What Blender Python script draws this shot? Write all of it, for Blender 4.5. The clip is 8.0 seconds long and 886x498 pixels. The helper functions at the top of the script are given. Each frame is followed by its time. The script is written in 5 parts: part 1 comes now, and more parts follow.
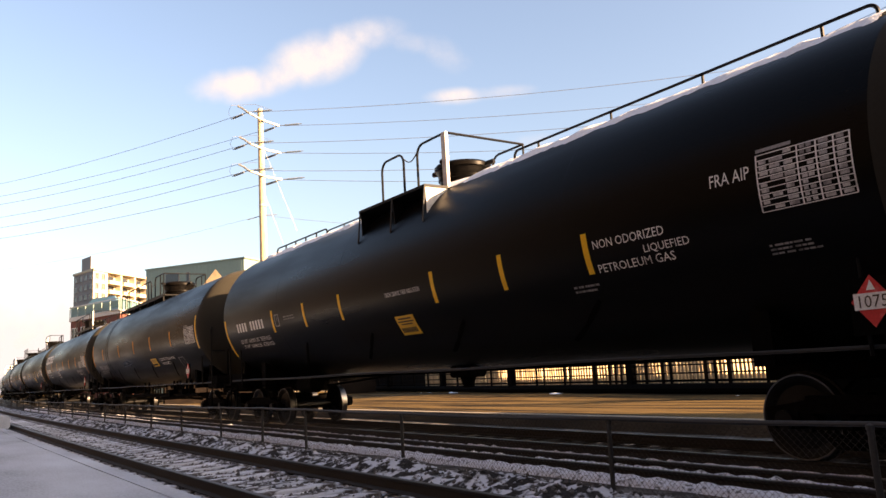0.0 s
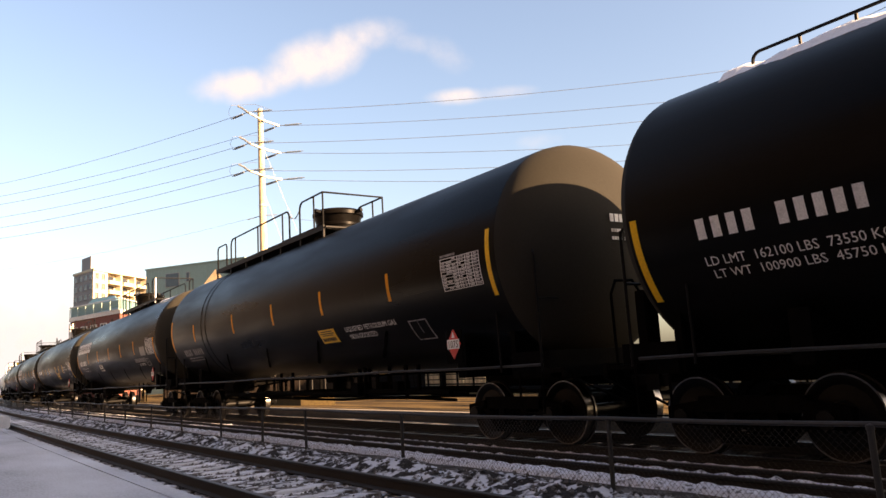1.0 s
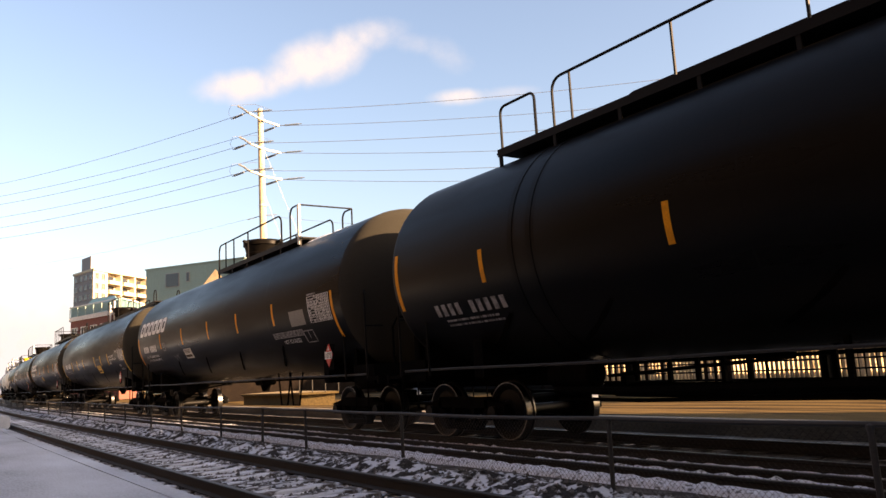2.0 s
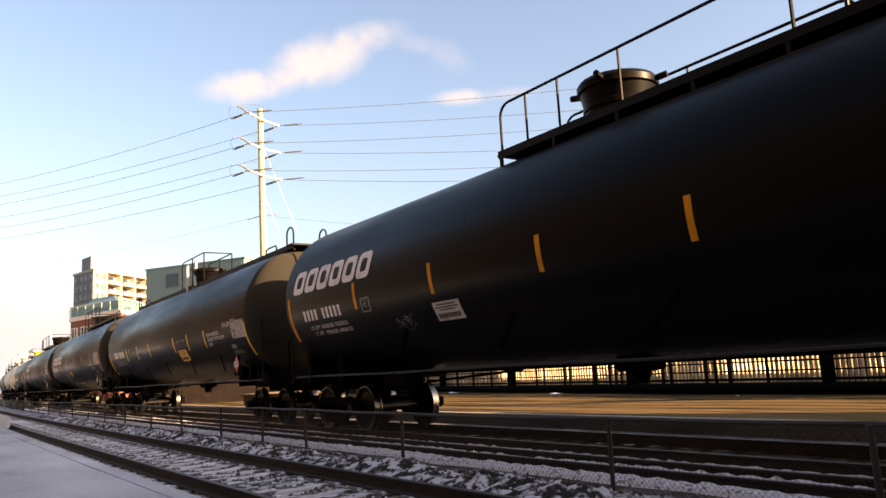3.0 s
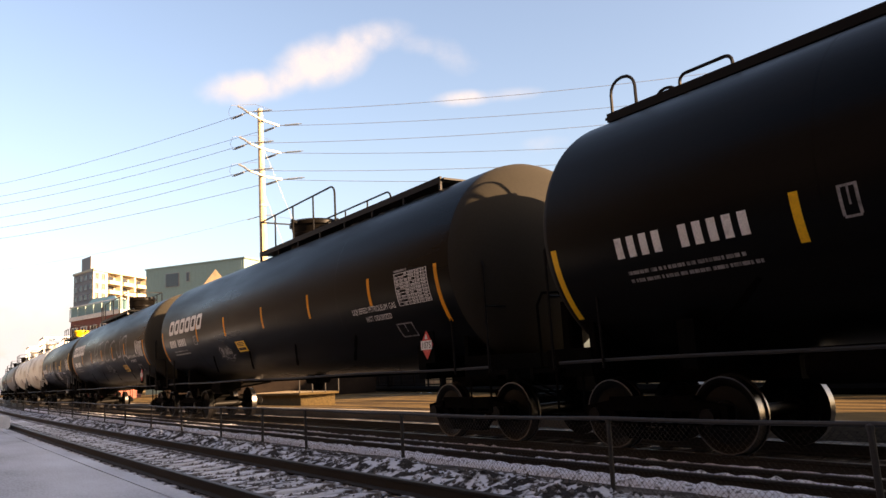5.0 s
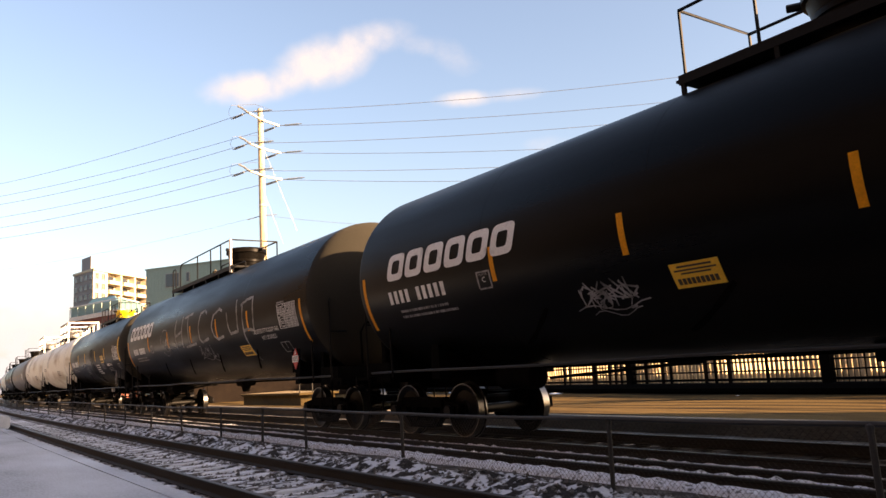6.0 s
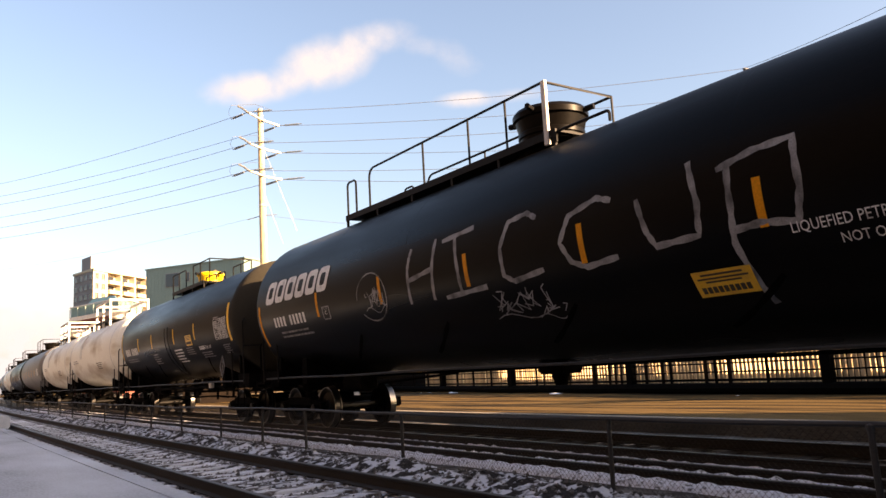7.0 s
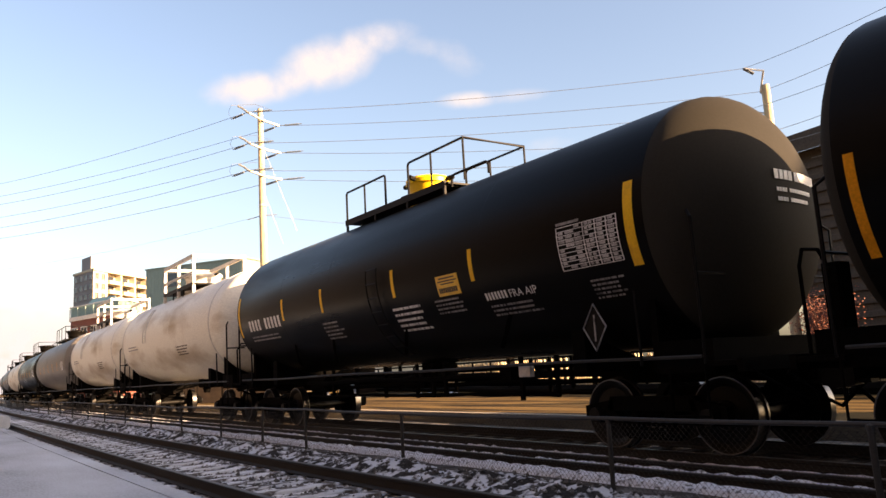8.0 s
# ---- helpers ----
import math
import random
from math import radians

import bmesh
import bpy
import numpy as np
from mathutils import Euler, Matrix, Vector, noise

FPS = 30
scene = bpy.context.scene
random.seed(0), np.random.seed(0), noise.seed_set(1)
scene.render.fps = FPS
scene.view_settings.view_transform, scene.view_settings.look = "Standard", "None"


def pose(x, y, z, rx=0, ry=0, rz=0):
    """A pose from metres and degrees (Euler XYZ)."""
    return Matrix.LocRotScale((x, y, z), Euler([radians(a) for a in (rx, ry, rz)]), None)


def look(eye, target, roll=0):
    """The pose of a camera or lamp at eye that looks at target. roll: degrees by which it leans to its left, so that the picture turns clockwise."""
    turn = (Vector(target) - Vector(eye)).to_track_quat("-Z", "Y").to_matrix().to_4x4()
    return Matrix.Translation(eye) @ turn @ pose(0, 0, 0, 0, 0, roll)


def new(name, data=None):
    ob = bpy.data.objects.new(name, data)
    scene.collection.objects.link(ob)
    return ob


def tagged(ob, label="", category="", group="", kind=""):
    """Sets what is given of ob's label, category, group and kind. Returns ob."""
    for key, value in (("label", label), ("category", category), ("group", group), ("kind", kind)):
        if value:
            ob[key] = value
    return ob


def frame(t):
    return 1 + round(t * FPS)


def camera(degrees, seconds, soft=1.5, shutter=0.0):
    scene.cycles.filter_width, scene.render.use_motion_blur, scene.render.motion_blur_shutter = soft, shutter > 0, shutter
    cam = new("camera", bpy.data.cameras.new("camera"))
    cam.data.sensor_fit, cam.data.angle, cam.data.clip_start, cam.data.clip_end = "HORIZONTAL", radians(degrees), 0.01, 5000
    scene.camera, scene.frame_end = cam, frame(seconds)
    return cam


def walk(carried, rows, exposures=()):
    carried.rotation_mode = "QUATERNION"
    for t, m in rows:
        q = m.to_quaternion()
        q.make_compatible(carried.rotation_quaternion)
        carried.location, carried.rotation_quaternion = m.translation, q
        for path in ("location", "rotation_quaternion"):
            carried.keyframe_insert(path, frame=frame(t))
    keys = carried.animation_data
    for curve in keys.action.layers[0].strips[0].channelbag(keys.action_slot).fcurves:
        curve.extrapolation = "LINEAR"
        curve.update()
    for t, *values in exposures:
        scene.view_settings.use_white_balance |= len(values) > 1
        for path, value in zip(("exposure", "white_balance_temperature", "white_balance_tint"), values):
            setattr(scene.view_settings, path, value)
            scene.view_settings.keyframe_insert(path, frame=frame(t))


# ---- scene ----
# One frame of reference: y runs along the tracks into the distance, x across them, z up; 0 is the ballast.
cam = camera(59.97, 8.0)
EYE = Vector((0.0, 0.0, 1.326))
YAW, PITCH = radians(35.02), radians(8.895)
AIM = Vector((math.sin(YAW) * math.cos(PITCH), math.cos(YAW) * math.cos(PITCH), math.sin(PITCH)))
STAND = look(EYE, EYE + AIM * 10, -3.185)
walk(cam, [(0.0, STAND), (8.0, STAND)], exposures=[(0.0, 2.66, 7200, 18), (8.0, 2.66, 7200, 18)])

# ---- light ----
SUN_EL, SUN_OFF = 19.0, 33.0
SUN = Vector((math.sin(radians(SUN_OFF)) * math.cos(radians(SUN_EL)), -math.cos(radians(SUN_OFF)) * math.cos(radians(SUN_EL)), math.sin(radians(SUN_EL))))
world = bpy.data.worlds.new("sky")
scene.world = world
world.use_nodes = True
wn = world.node_tree.nodes
sky = wn.new("ShaderNodeTexSky")
sky.sky_type = "NISHITA"
sky.sun_disc = False
sky.sun_elevation, sky.sun_rotation = radians(SUN_EL), radians(180 - SUN_OFF)
sky.air_density, sky.dust_density, sky.ozone_density = 1.0, 3.0, 0.9
wn["Background"].inputs["Strength"].default_value = 0.055
world.node_tree.links.new(sky.outputs[0], wn["Background"].inputs["Color"])
sun = new("sun", bpy.data.lights.new("sun", "SUN"))
sun.data.energy, sun.data.angle, sun.data.color = 5.0, radians(0.5), (1.0, 0.7, 0.42)
sun.matrix_world = look(SUN * 100, (0, 0, 0))


# ---- materials ----
def mat(name, color, rough=0.6, metal=0.0, var=0.25, scale=6.0, bump=0.0, bscale=40.0, second=None, mix=(0.5, 0.7), stretch=(1, 1, 1), coat=0.0, perpiece=0.0, spec=0.5, rough_span=0.0):
    """Grain at one scale, stains of a second colour at another, fine relief."""
    m = bpy.data.materials.new(name)
    m.use_nodes = True
    n, l = m.node_tree.nodes, m.node_tree.links
    b = n["Principled BSDF"]
    b.inputs["Roughness"].default_value, b.inputs["Metallic"].default_value = rough, metal
    b.inputs["Coat Weight"].default_value = coat
    b.inputs["Specular IOR Level"].default_value = spec
    co = n.new("ShaderNodeTexCoord")
    mp = n.new("ShaderNodeMapping")
    mp.inputs["Scale"].default_value = stretch
    l.new(co.outputs["Object"], mp.inputs["Vector"])
    n1 = n.new("ShaderNodeTexNoise")
    n1.inputs["Scale"].default_value, n1.inputs["Detail"].default_value = scale, 6
    l.new(mp.outputs[0], n1.inputs["Vector"])
    n2 = n.new("ShaderNodeTexNoise")
    n2.inputs["Scale"].default_value, n2.inputs["Detail"].default_value = bscale, 5
    l.new(mp.outputs[0], n2.inputs["Vector"])
    lo = [max(0, c * (1 - var)) for c in color]
    hi = [min(1, c * (1 + var)) for c in color]
    r1 = n.new("ShaderNodeValToRGB")
    r1.color_ramp.elements[0].color, r1.color_ramp.elements[1].color = (*lo, 1), (*hi, 1)
    r1.color_ramp.elements[0].position, r1.color_ramp.elements[1].position = 0.3, 0.7
    l.new(n2.outputs["Fac"], r1.inputs["Fac"])
    out = r1.outputs[0]
    if second:
        r2 = n.new("ShaderNodeValToRGB")
        r2.color_ramp.elements[0].position, r2.color_ramp.elements[1].position = mix
        l.new(n1.outputs["Fac"], r2.inputs["Fac"])
        mx = n.new("ShaderNodeMix")
        mx.data_type = "RGBA"
        mx.inputs[7].default_value = (*second, 1)
        l.new(r2.outputs[0], mx.inputs[0])
        l.new(out, mx.inputs[6])
        out = mx.outputs[2]
    if rough_span:
        rs = n.new("ShaderNodeMapRange")
        rs.inputs["From Min"].default_value, rs.inputs["From Max"].default_value = 0.35, 0.65
        rs.inputs["To Min"].default_value, rs.inputs["To Max"].default_value = rough - rough_span, rough + rough_span
        l.new(n1.outputs["Fac"], rs.inputs["Value"])
        l.new(rs.outputs[0], b.inputs["Roughness"])
    if perpiece:
        oi = n.new("ShaderNodeObjectInfo")
        mr = n.new("ShaderNodeMapRange")
        mr.inputs["To Min"].default_value, mr.inputs["To Max"].default_value = 1 - perpiece, 1 + perpiece
        l.new(oi.outputs["Random"], mr.inputs["Value"])
        sc = n.new("ShaderNodeVectorMath")
        sc.operation = "SCALE"
        l.new(out, sc.inputs[0])
        l.new(mr.outputs[0], sc.inputs["Scale"])
        out = sc.outputs[0]
    l.new(out, b.inputs["Base Color"])
    if bump:
        bp = n.new("ShaderNodeBump")
        bp.inputs["Strength"].default_value, bp.inputs["Distance"].default_value = min(1, bump), 0.02
        l.new(n2.outputs["Fac"], bp.inputs["Height"])
        l.new(bp.outputs[0], b.inputs["Normal"])
    return m


BLACK = mat("black tank paint", (0.0028, 0.0025, 0.0023), 0.36, 0, 0.3, 0.5, 0.05, 30, (0.0105, 0.008, 0.006), (0.48, 0.8), (1, 0.3, 2.2), spec=0.065, rough_span=0.1)
DUSTY = mat("dusty black tank paint", (0.0034, 0.0031, 0.0029), 0.36, 0, 0.35, 0.5, 0.05, 30, (0.0105, 0.008, 0.006), (0.46, 0.72), (1, 0.4, 2.5), spec=0.07, rough_span=0.1)
# black paint lifted towards tan: the sun's sheen on the heads, as colour
HEADSUN = mat("black head paint paled for sun", (0.037, 0.0335, 0.0265), 0.7, 0, 0.08, 0.6, 0.03, 30, (0.043, 0.039, 0.031), (0.5, 0.8), spec=0.07)
HEADSUN.node_tree.nodes["Principled BSDF"].inputs["Diffuse Roughness"].default_value = 1.0
GREY = mat("grey tank paint", (0.16, 0.15, 0.14), 0.5, 0, 0.2, 0.6, 0.05, 30, (0.08, 0.07, 0.06), (0.5, 0.8), (1, 0.4, 2.5))
WHITE = mat("white tank paint", (0.82, 0.79, 0.69), 0.5, 0, 0.1, 0.9, 0.03, 30, (0.42, 0.32, 0.19), (0.5, 0.7), (0.6, 0.3, 1.0))
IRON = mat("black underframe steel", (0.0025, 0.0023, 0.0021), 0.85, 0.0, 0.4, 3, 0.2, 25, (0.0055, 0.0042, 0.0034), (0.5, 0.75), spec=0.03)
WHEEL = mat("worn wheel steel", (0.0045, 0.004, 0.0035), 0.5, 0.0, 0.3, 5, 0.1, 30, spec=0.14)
TREAD = mat("polished tread steel", (0.15, 0.145, 0.14), 0.28, 1.0, 0.1, 5, 0.05, 30)
RAILING = mat("black railing paint", (0.006, 0.006, 0.0065), 0.5, 0.0, 0.2, 5, 0.05, 30, spec=0.1)
PALE = mat("pale worn paint", (0.6, 0.58, 0.54), 0.55, 0, 0.1, 5, 0.05, 30, (0.35, 0.33, 0.3), (0.5, 0.8))
LETTER = mat("white stencil paint", (0.8, 0.79, 0.77), 0.6, 0, 0.15, 4, 0, 60, (0.3, 0.29, 0.28), (0.55, 0.8))
TABLEINK = mat("pale worn table paint", (0.5, 0.49, 0.48), 0.6, 0, 0.3, 6, 0, 60, (0.16, 0.15, 0.15), (0.46, 0.7))
FAINT = mat("weathered stencil paint", (0.3, 0.29, 0.29), 0.6, 0, 0.3, 9, 0, 60, (0.06, 0.06, 0.06), (0.45, 0.7))
SPRAY = mat("grey spray paint", (0.3, 0.3, 0.305), 0.7, 0, 0.25, 3, 0, 60, (0.05, 0.05, 0.05), (0.45, 0.7))
YELLOW = mat("yellow reflective tape", (0.88, 0.5, 0.02), 0.4, 0, 0.1, 5, 0, 40, (0.6, 0.28, 0.02), (0.55, 0.8), spec=0.15)
AMBER = mat("amber reflective tape", (0.78, 0.31, 0.012), 0.5, 0, 0.15, 5, 0, 40, (0.5, 0.2, 0.012), (0.5, 0.8), spec=0.12)
SIGN = mat("yellow sign enamel", (0.85, 0.5, 0.03), 0.45, 0, 0.1, 5, 0, 40, (0.6, 0.35, 0.05), (0.5, 0.8))
INK = mat("dark sign ink", (0.06, 0.04, 0.02), 0.6)
RED = mat("red placard", (0.6, 0.03, 0.03), 0.45, 0, 0.1, 5, 0, 40, (0.75, 0.3, 0.28), (0.6, 0.8))
DOMEYELLOW = mat("yellow dome paint", (0.85, 0.55, 0.01), 0.4, 0, 0.08, 4, 0.03, 30)
SNOW = mat("snow", (0.78, 0.8, 0.84), 0.75, 0, 0.08, 3, 0.5, 18)
RAILSTEEL = mat("rusty rail steel", (0.012, 0.0105, 0.0095), 0.8, 0.0, 0.3, 8, 0.2, 40)
RAILTOP = mat("dull rail head", (0.05, 0.046, 0.042), 0.5, 0.3, 0.15, 8, 0.05, 40)
TIE = mat("weathered sleeper timber", (0.07, 0.06, 0.055), 0.85, 0, 0.3, 4, 0.4, 30, (0.58, 0.61, 0.67), (0.44, 0.53), (1, 1, 1), 0, 0.25)
BARETIE = mat("bare oily sleeper timber", (0.03, 0.025, 0.021), 0.9, 0, 0.3, 4, 0.4, 30, (0.06, 0.055, 0.05), (0.55, 0.7), (1, 1, 1), 0, 0.25, 0.06)
BALLAST = mat("ballast with thin snow", (0.03, 0.028, 0.027), 0.95, 0, 0.6, 4.5, 1.0, 26, (0.62, 0.65, 0.71), (0.47, 0.54), spec=0.2)
STONE = mat("grey ballast stones", (0.075, 0.07, 0.066), 0.9, 0, 0.4, 9, 0.3, 30, (0.45, 0.47, 0.5), (0.5, 0.6))
DIRTBED = mat("dirty ballast", (0.06, 0.052, 0.045), 0.95, 0, 0.5, 1.5, 1.0, 22, (0.2, 0.19, 0.18), (0.5, 0.68), spec=0.06)
SPECKLE = mat("old speckled snow", (0.22, 0.22, 0.23), 0.9, 0, 0.4, 17, 0.8, 30, (0.8, 0.83, 0.9), (0.36, 0.46), (1.6, 0.9, 1), spec=0.1)
PLATFORM = mat("snow dusted asphalt", (0.29, 0.325, 0.38), 0.9, 0, 0.25, 0.6, 0.5, 30, (0.54, 0.6, 0.68), (0.35, 0.7), (1, 0.35, 1))
# second colour paints long thin shadows across the tan ground
GROUND = mat("dry winter ground with shadow streaks", (0.085, 0.056, 0.022), 0.95, 0, 0.45, 0.5, 0.6, 8, (0.012, 0.008, 0.004), (0.5, 0.56), (1.9, 0.14, 1), spec=0.04)
GALV = mat("dull galvanised steel", (0.032, 0.032, 0.032), 0.6, 0.2, 0.15, 8, 0.05, 40)
POLE = mat("weathered pole timber", (0.42, 0.33, 0.2), 0.85, 0, 0.25, 2, 0.3, 20, (0.25, 0.19, 0.12), (0.5, 0.75), (4, 4, 0.4))
CROSSARM = mat("pale steel arm", (0.5, 0.47, 0.42), 0.6)
INSULATOR = mat("grey insulator", (0.12, 0.13, 0.14), 0.35)
WIRE = mat("aluminium cable", (0.14, 0.14, 0.15), 0.5, 0.5)
CREAM = mat("cream concrete facade", (0.5, 0.42, 0.3), 0.8, 0, 0.08, 0.4, 0.1, 6)
GREYWALL = mat("grey concrete facade", (0.21, 0.2, 0.2), 0.8, 0, 0.08, 0.4, 0.1, 6)
GREENWALL = mat("grey green metal cladding", (0.16, 0.22, 0.2), 0.6, 0, 0.1, 0.5, 0.1, 5)
TEAL = mat("teal glass roof", (0.1, 0.2, 0.21), 0.35, 0, 0.12, 0.8, 0.05, 6)
BRICK = mat("red brick", (0.15, 0.05, 0.034), 0.85, 0, 0.25, 1, 0.2, 14)
GLASS = mat("dark window glass", (0.03, 0.035, 0.045), 0.12)
ROOFING = mat("brown metal roofing", (0.06, 0.048, 0.038), 0.7, 0, 0.2, 1, 0.1, 8, spec=0.1)
WOODFENCE = mat("pale fence boards", (0.55, 0.42, 0.25), 0.85, 0, 0.2, 2, 0.2, 20, (0.35, 0.26, 0.15), (0.5, 0.75), (1, 1, 0.3), 0, 0.3)
KERBSTONE = mat("old grey-brown concrete", (0.19, 0.16, 0.12), 0.9, 0, 0.3, 0.8, 0.5, 18, (0.1, 0.085, 0.065), (0.45, 0.7), (1, 0.5, 2))
CONCRETE = mat("weathered concrete", (0.15, 0.115, 0.07), 0.85, 0, 0.2, 1.2, 0.3, 14, (0.08, 0.062, 0.04), (0.5, 0.75))
SUNDOCK = mat("tan stained concrete", (0.15, 0.1, 0.035), 0.9, 0, 0.25, 0.9, 0.3, 12, (0.1, 0.06, 0.02), (0.5, 0.75))
# near-black colour standing in for shade, on two added backings
SHADEBACK = mat("near-black shade backing", (0.008, 0.006, 0.005), 0.95, 0, 0.3, 2, 0.2, 14, (0.014, 0.01, 0.007), (0.5, 0.8), spec=0.03)
LEAF = mat("rusty autumn leaves", (0.13, 0.036, 0.014), 0.8, 0, 0.4, 2, 0, 6)
BARK = mat("dark bark", (0.07, 0.055, 0.045), 0.9, 0, 0.3, 3, 0.3, 20)


# ---- mesh building ----
class Mesh:
    """Vertices and faces gathered from simple shaped pieces, made into one mesh."""

    def __init__(self):
        self.v, self.f, self.pieces = [], [], []

    def add(self, verts, faces):
        o = len(self.v)
        self.v += [tuple(p) for p in verts]
        self.f += [tuple(i + o for i in f) for f in faces]
        return self

    def box(self, x0, x1, y0, y1, z0, z1, c=0.0):
        """A box; c chamfers the edges that run along its longest side."""
        if c <= 0:
            v = [(x, y, z) for x in (x0, x1) for y in (y0, y1) for z in (z0, z1)]
            return self.add(v, [(0, 1, 3, 2), (4, 6, 7, 5), (0, 4, 5, 1), (2, 3, 7, 6), (0, 2, 6, 4), (1, 5, 7, 3)])
        d = (x1 - x0, y1 - y0, z1 - z0)
        a = d.index(max(d))
        lo, hi = (x0, y0, z0), (x1, y1, z1)
        b, e = [i for i in range(3) if i != a]
        ring = [(lo[b] + c, lo[e]), (hi[b] - c, lo[e]), (hi[b], lo[e] + c), (hi[b], hi[e] - c), (hi[b] - c, hi[e]), (lo[b] + c, hi[e]), (lo[b], hi[e] - c), (lo[b], lo[e] + c)]
        v = []
        for w in (lo[a], hi[a]):
            for p, q in ring:
                t = [0, 0, 0]
                t[a], t[b], t[e] = w, p, q
                v.append(t)
        f = [(i, (i + 1) % 8, 8 + (i + 1) % 8, 8 + i) for i in range(8)] + [tuple(range(7, -1, -1)), tuple(range(8, 16))]
        return self.add(v, f)

    def tube(self, pts, r, n=6, closed=False, r1=None):
        """A round bar along points."""
        pts = [Vector(p) for p in pts]
        k = len(pts)
        v, f = [], []
        prev = None
        for i, p in enumerate(pts):
            a = pts[(i - 1) % k] if (i or closed) else p
            b = pts[(i + 1) % k] if (i < k - 1 or closed) else p
            d = (b - a).normalized()
            if prev is None:
                prev = d.orthogonal().normalized()
            u = (prev - d * prev.dot(d)).normalized()
            prev = u
            w = d.cross(u)
            rr = r if r1 is None else r + (r1 - r) * i / (k - 1)
            v += [p + (u * math.cos(2 * math.pi * j / n) + w * math.sin(2 * math.pi * j / n)) * rr for j in range(n)]
        for i in range(k if closed else k - 1):
            for j in range(n):
                a, b = i * n, ((i + 1) % k) * n
                f.append((a + j, a + (j + 1) % n, b + (j + 1) % n, b + j))
        if not closed:
            f += [tuple(range(n - 1, -1, -1)), tuple((k - 1) * n + j for j in range(n))]
        return self.add(v, f)

    def lathe(self, prof, n=48, axis="y", at=(0, 0, 0)):
        """prof: (along, radius) rows, turned round an axis; radius 0 closes it."""
        v, f, rows = [], [], []
        for a, r in prof:
            if r < 1e-6:
                rows.append([len(v)])
                v.append((a, 0, 0))
            else:
                rows.append(list(range(len(v), len(v) + n)))
                v += [(a, r * math.cos(2 * math.pi * j / n), r * math.sin(2 * math.pi * j / n)) for j in range(n)]
        for p, q in zip(rows, rows[1:]):
            for j in range(n):
                jj = (j + 1) % n
                if len(p) == 1 and len(q) > 1:
                    f.append((p[0], q[jj], q[j]))
                elif len(q) == 1 and len(p) > 1:
                    f.append((p[j], p[jj], q[0]))
                elif len(p) > 1:
                    f.append((p[j], p[jj], q[jj], q[j]))
        if axis == "y":
            v = [(b, a, c) for a, b, c in v]
            f = [g[::-1] for g in f]
        elif axis == "z":
            v = [(b, c, a) for a, b, c in v]
        v = [(x + at[0], y + at[1], z + at[2]) for x, y, z in v]
        return self.add(v, f)

    def prism(self, poly, y0, y1):
        """An x,z outline drawn out along y."""
        n = len(poly)
        v = [(x, y, z) for y in (y0, y1) for x, z in poly]
        return self.add(v, [(i, (i + 1) % n, n + (i + 1) % n, n + i) for i in range(n)] + [tuple(range(n - 1, -1, -1)), tuple(range(n, 2 * n))])

    def profile(self, poly, x0, x1):
        """A y,z outline drawn out along x."""
        n = len(poly)
        v = [(x, y, z) for x in (x0, x1) for y, z in poly]
        return self.add(v, [(i, (i + 1) % n, n + (i + 1) % n, n + i) for i in range(n)] + [tuple(range(n - 1, -1, -1)), tuple(range(n, 2 * n))])

    def data(self, name, material, sharp=35):
        me = bpy.data.meshes.new(name)
        me.from_pydata(self.v, [], self.f)
        bm = bmesh.new()
        bm.from_mesh(me)
        bmesh.ops.recalc_face_normals(bm, faces=bm.faces)
        bm.to_mesh(me)
        bm.free()
        if sharp:
            me.polygons.foreach_set("use_smooth", [True] * len(me.polygons))
            me.set_sharp_from_angle(angle=radians(sharp))
        me.materials.append(material)
        return me


def part(name, mesh, material, parent=None, label="", m=None, sharp=35):
    """One mesh object, under its thing."""
    me = mesh if isinstance(mesh, bpy.types.Mesh) else mesh.data(name, material, sharp)
    ob = new(name, me)
    if parent:
        ob.parent = parent
    if m is not None:
        ob.matrix_basis = m
    if label:
        ob["label"] = label
    if isinstance(mesh, Mesh):
        for piece_name, piece in mesh.pieces:
            part(piece_name, piece, material, ob)
    return ob


def thing(name, label, category, group="", m=None):
    ob = new(name)
    ob.empty_display_size = 0.2
    if m is not None:
        ob.matrix_basis = m
    return tagged(ob, label, category, group)


def setting(name, mesh, material, label="", m=None, sharp=35):
    return tagged(part(name, mesh, material, None, "", m, sharp), label, "", "", "structure")


# ---- the line of the tracks: straight beside the camera, bending gently to the right ahead ----
BEND = 0.000518
TRAIN_X, NEAR_X, FENCE_X = 8.73, 3.79, 5.727
SPEED = 14.633


def on(s, off, z=0.0):
    b = max(s, 0.0)
    return Vector((off + BEND * b * b / 2, s, z))


def sweep(mesh, off, prof, s0, s1, step=2.0):
    """An x,z outline carried along the line of the tracks."""
    n = len(prof)
    ss = [s0 + i * (s1 - s0) / max(1, round((s1 - s0) / step)) for i in range(max(1, round((s1 - s0) / step)) + 1)]
    v = []
    for s in ss:
        c = on(s, off)
        v += [(c.x + x, s, z) for x, z in prof]
    f = [(i * n + j, i * n + (j + 1) % n, (i + 1) * n + (j + 1) % n, (i + 1) * n + j) for i in range(len(ss) - 1) for j in range(n)]
    f += [tuple(range(n - 1, -1, -1)), tuple((len(ss) - 1) * n + j for j in range(n))]
    return mesh.add(v, f)


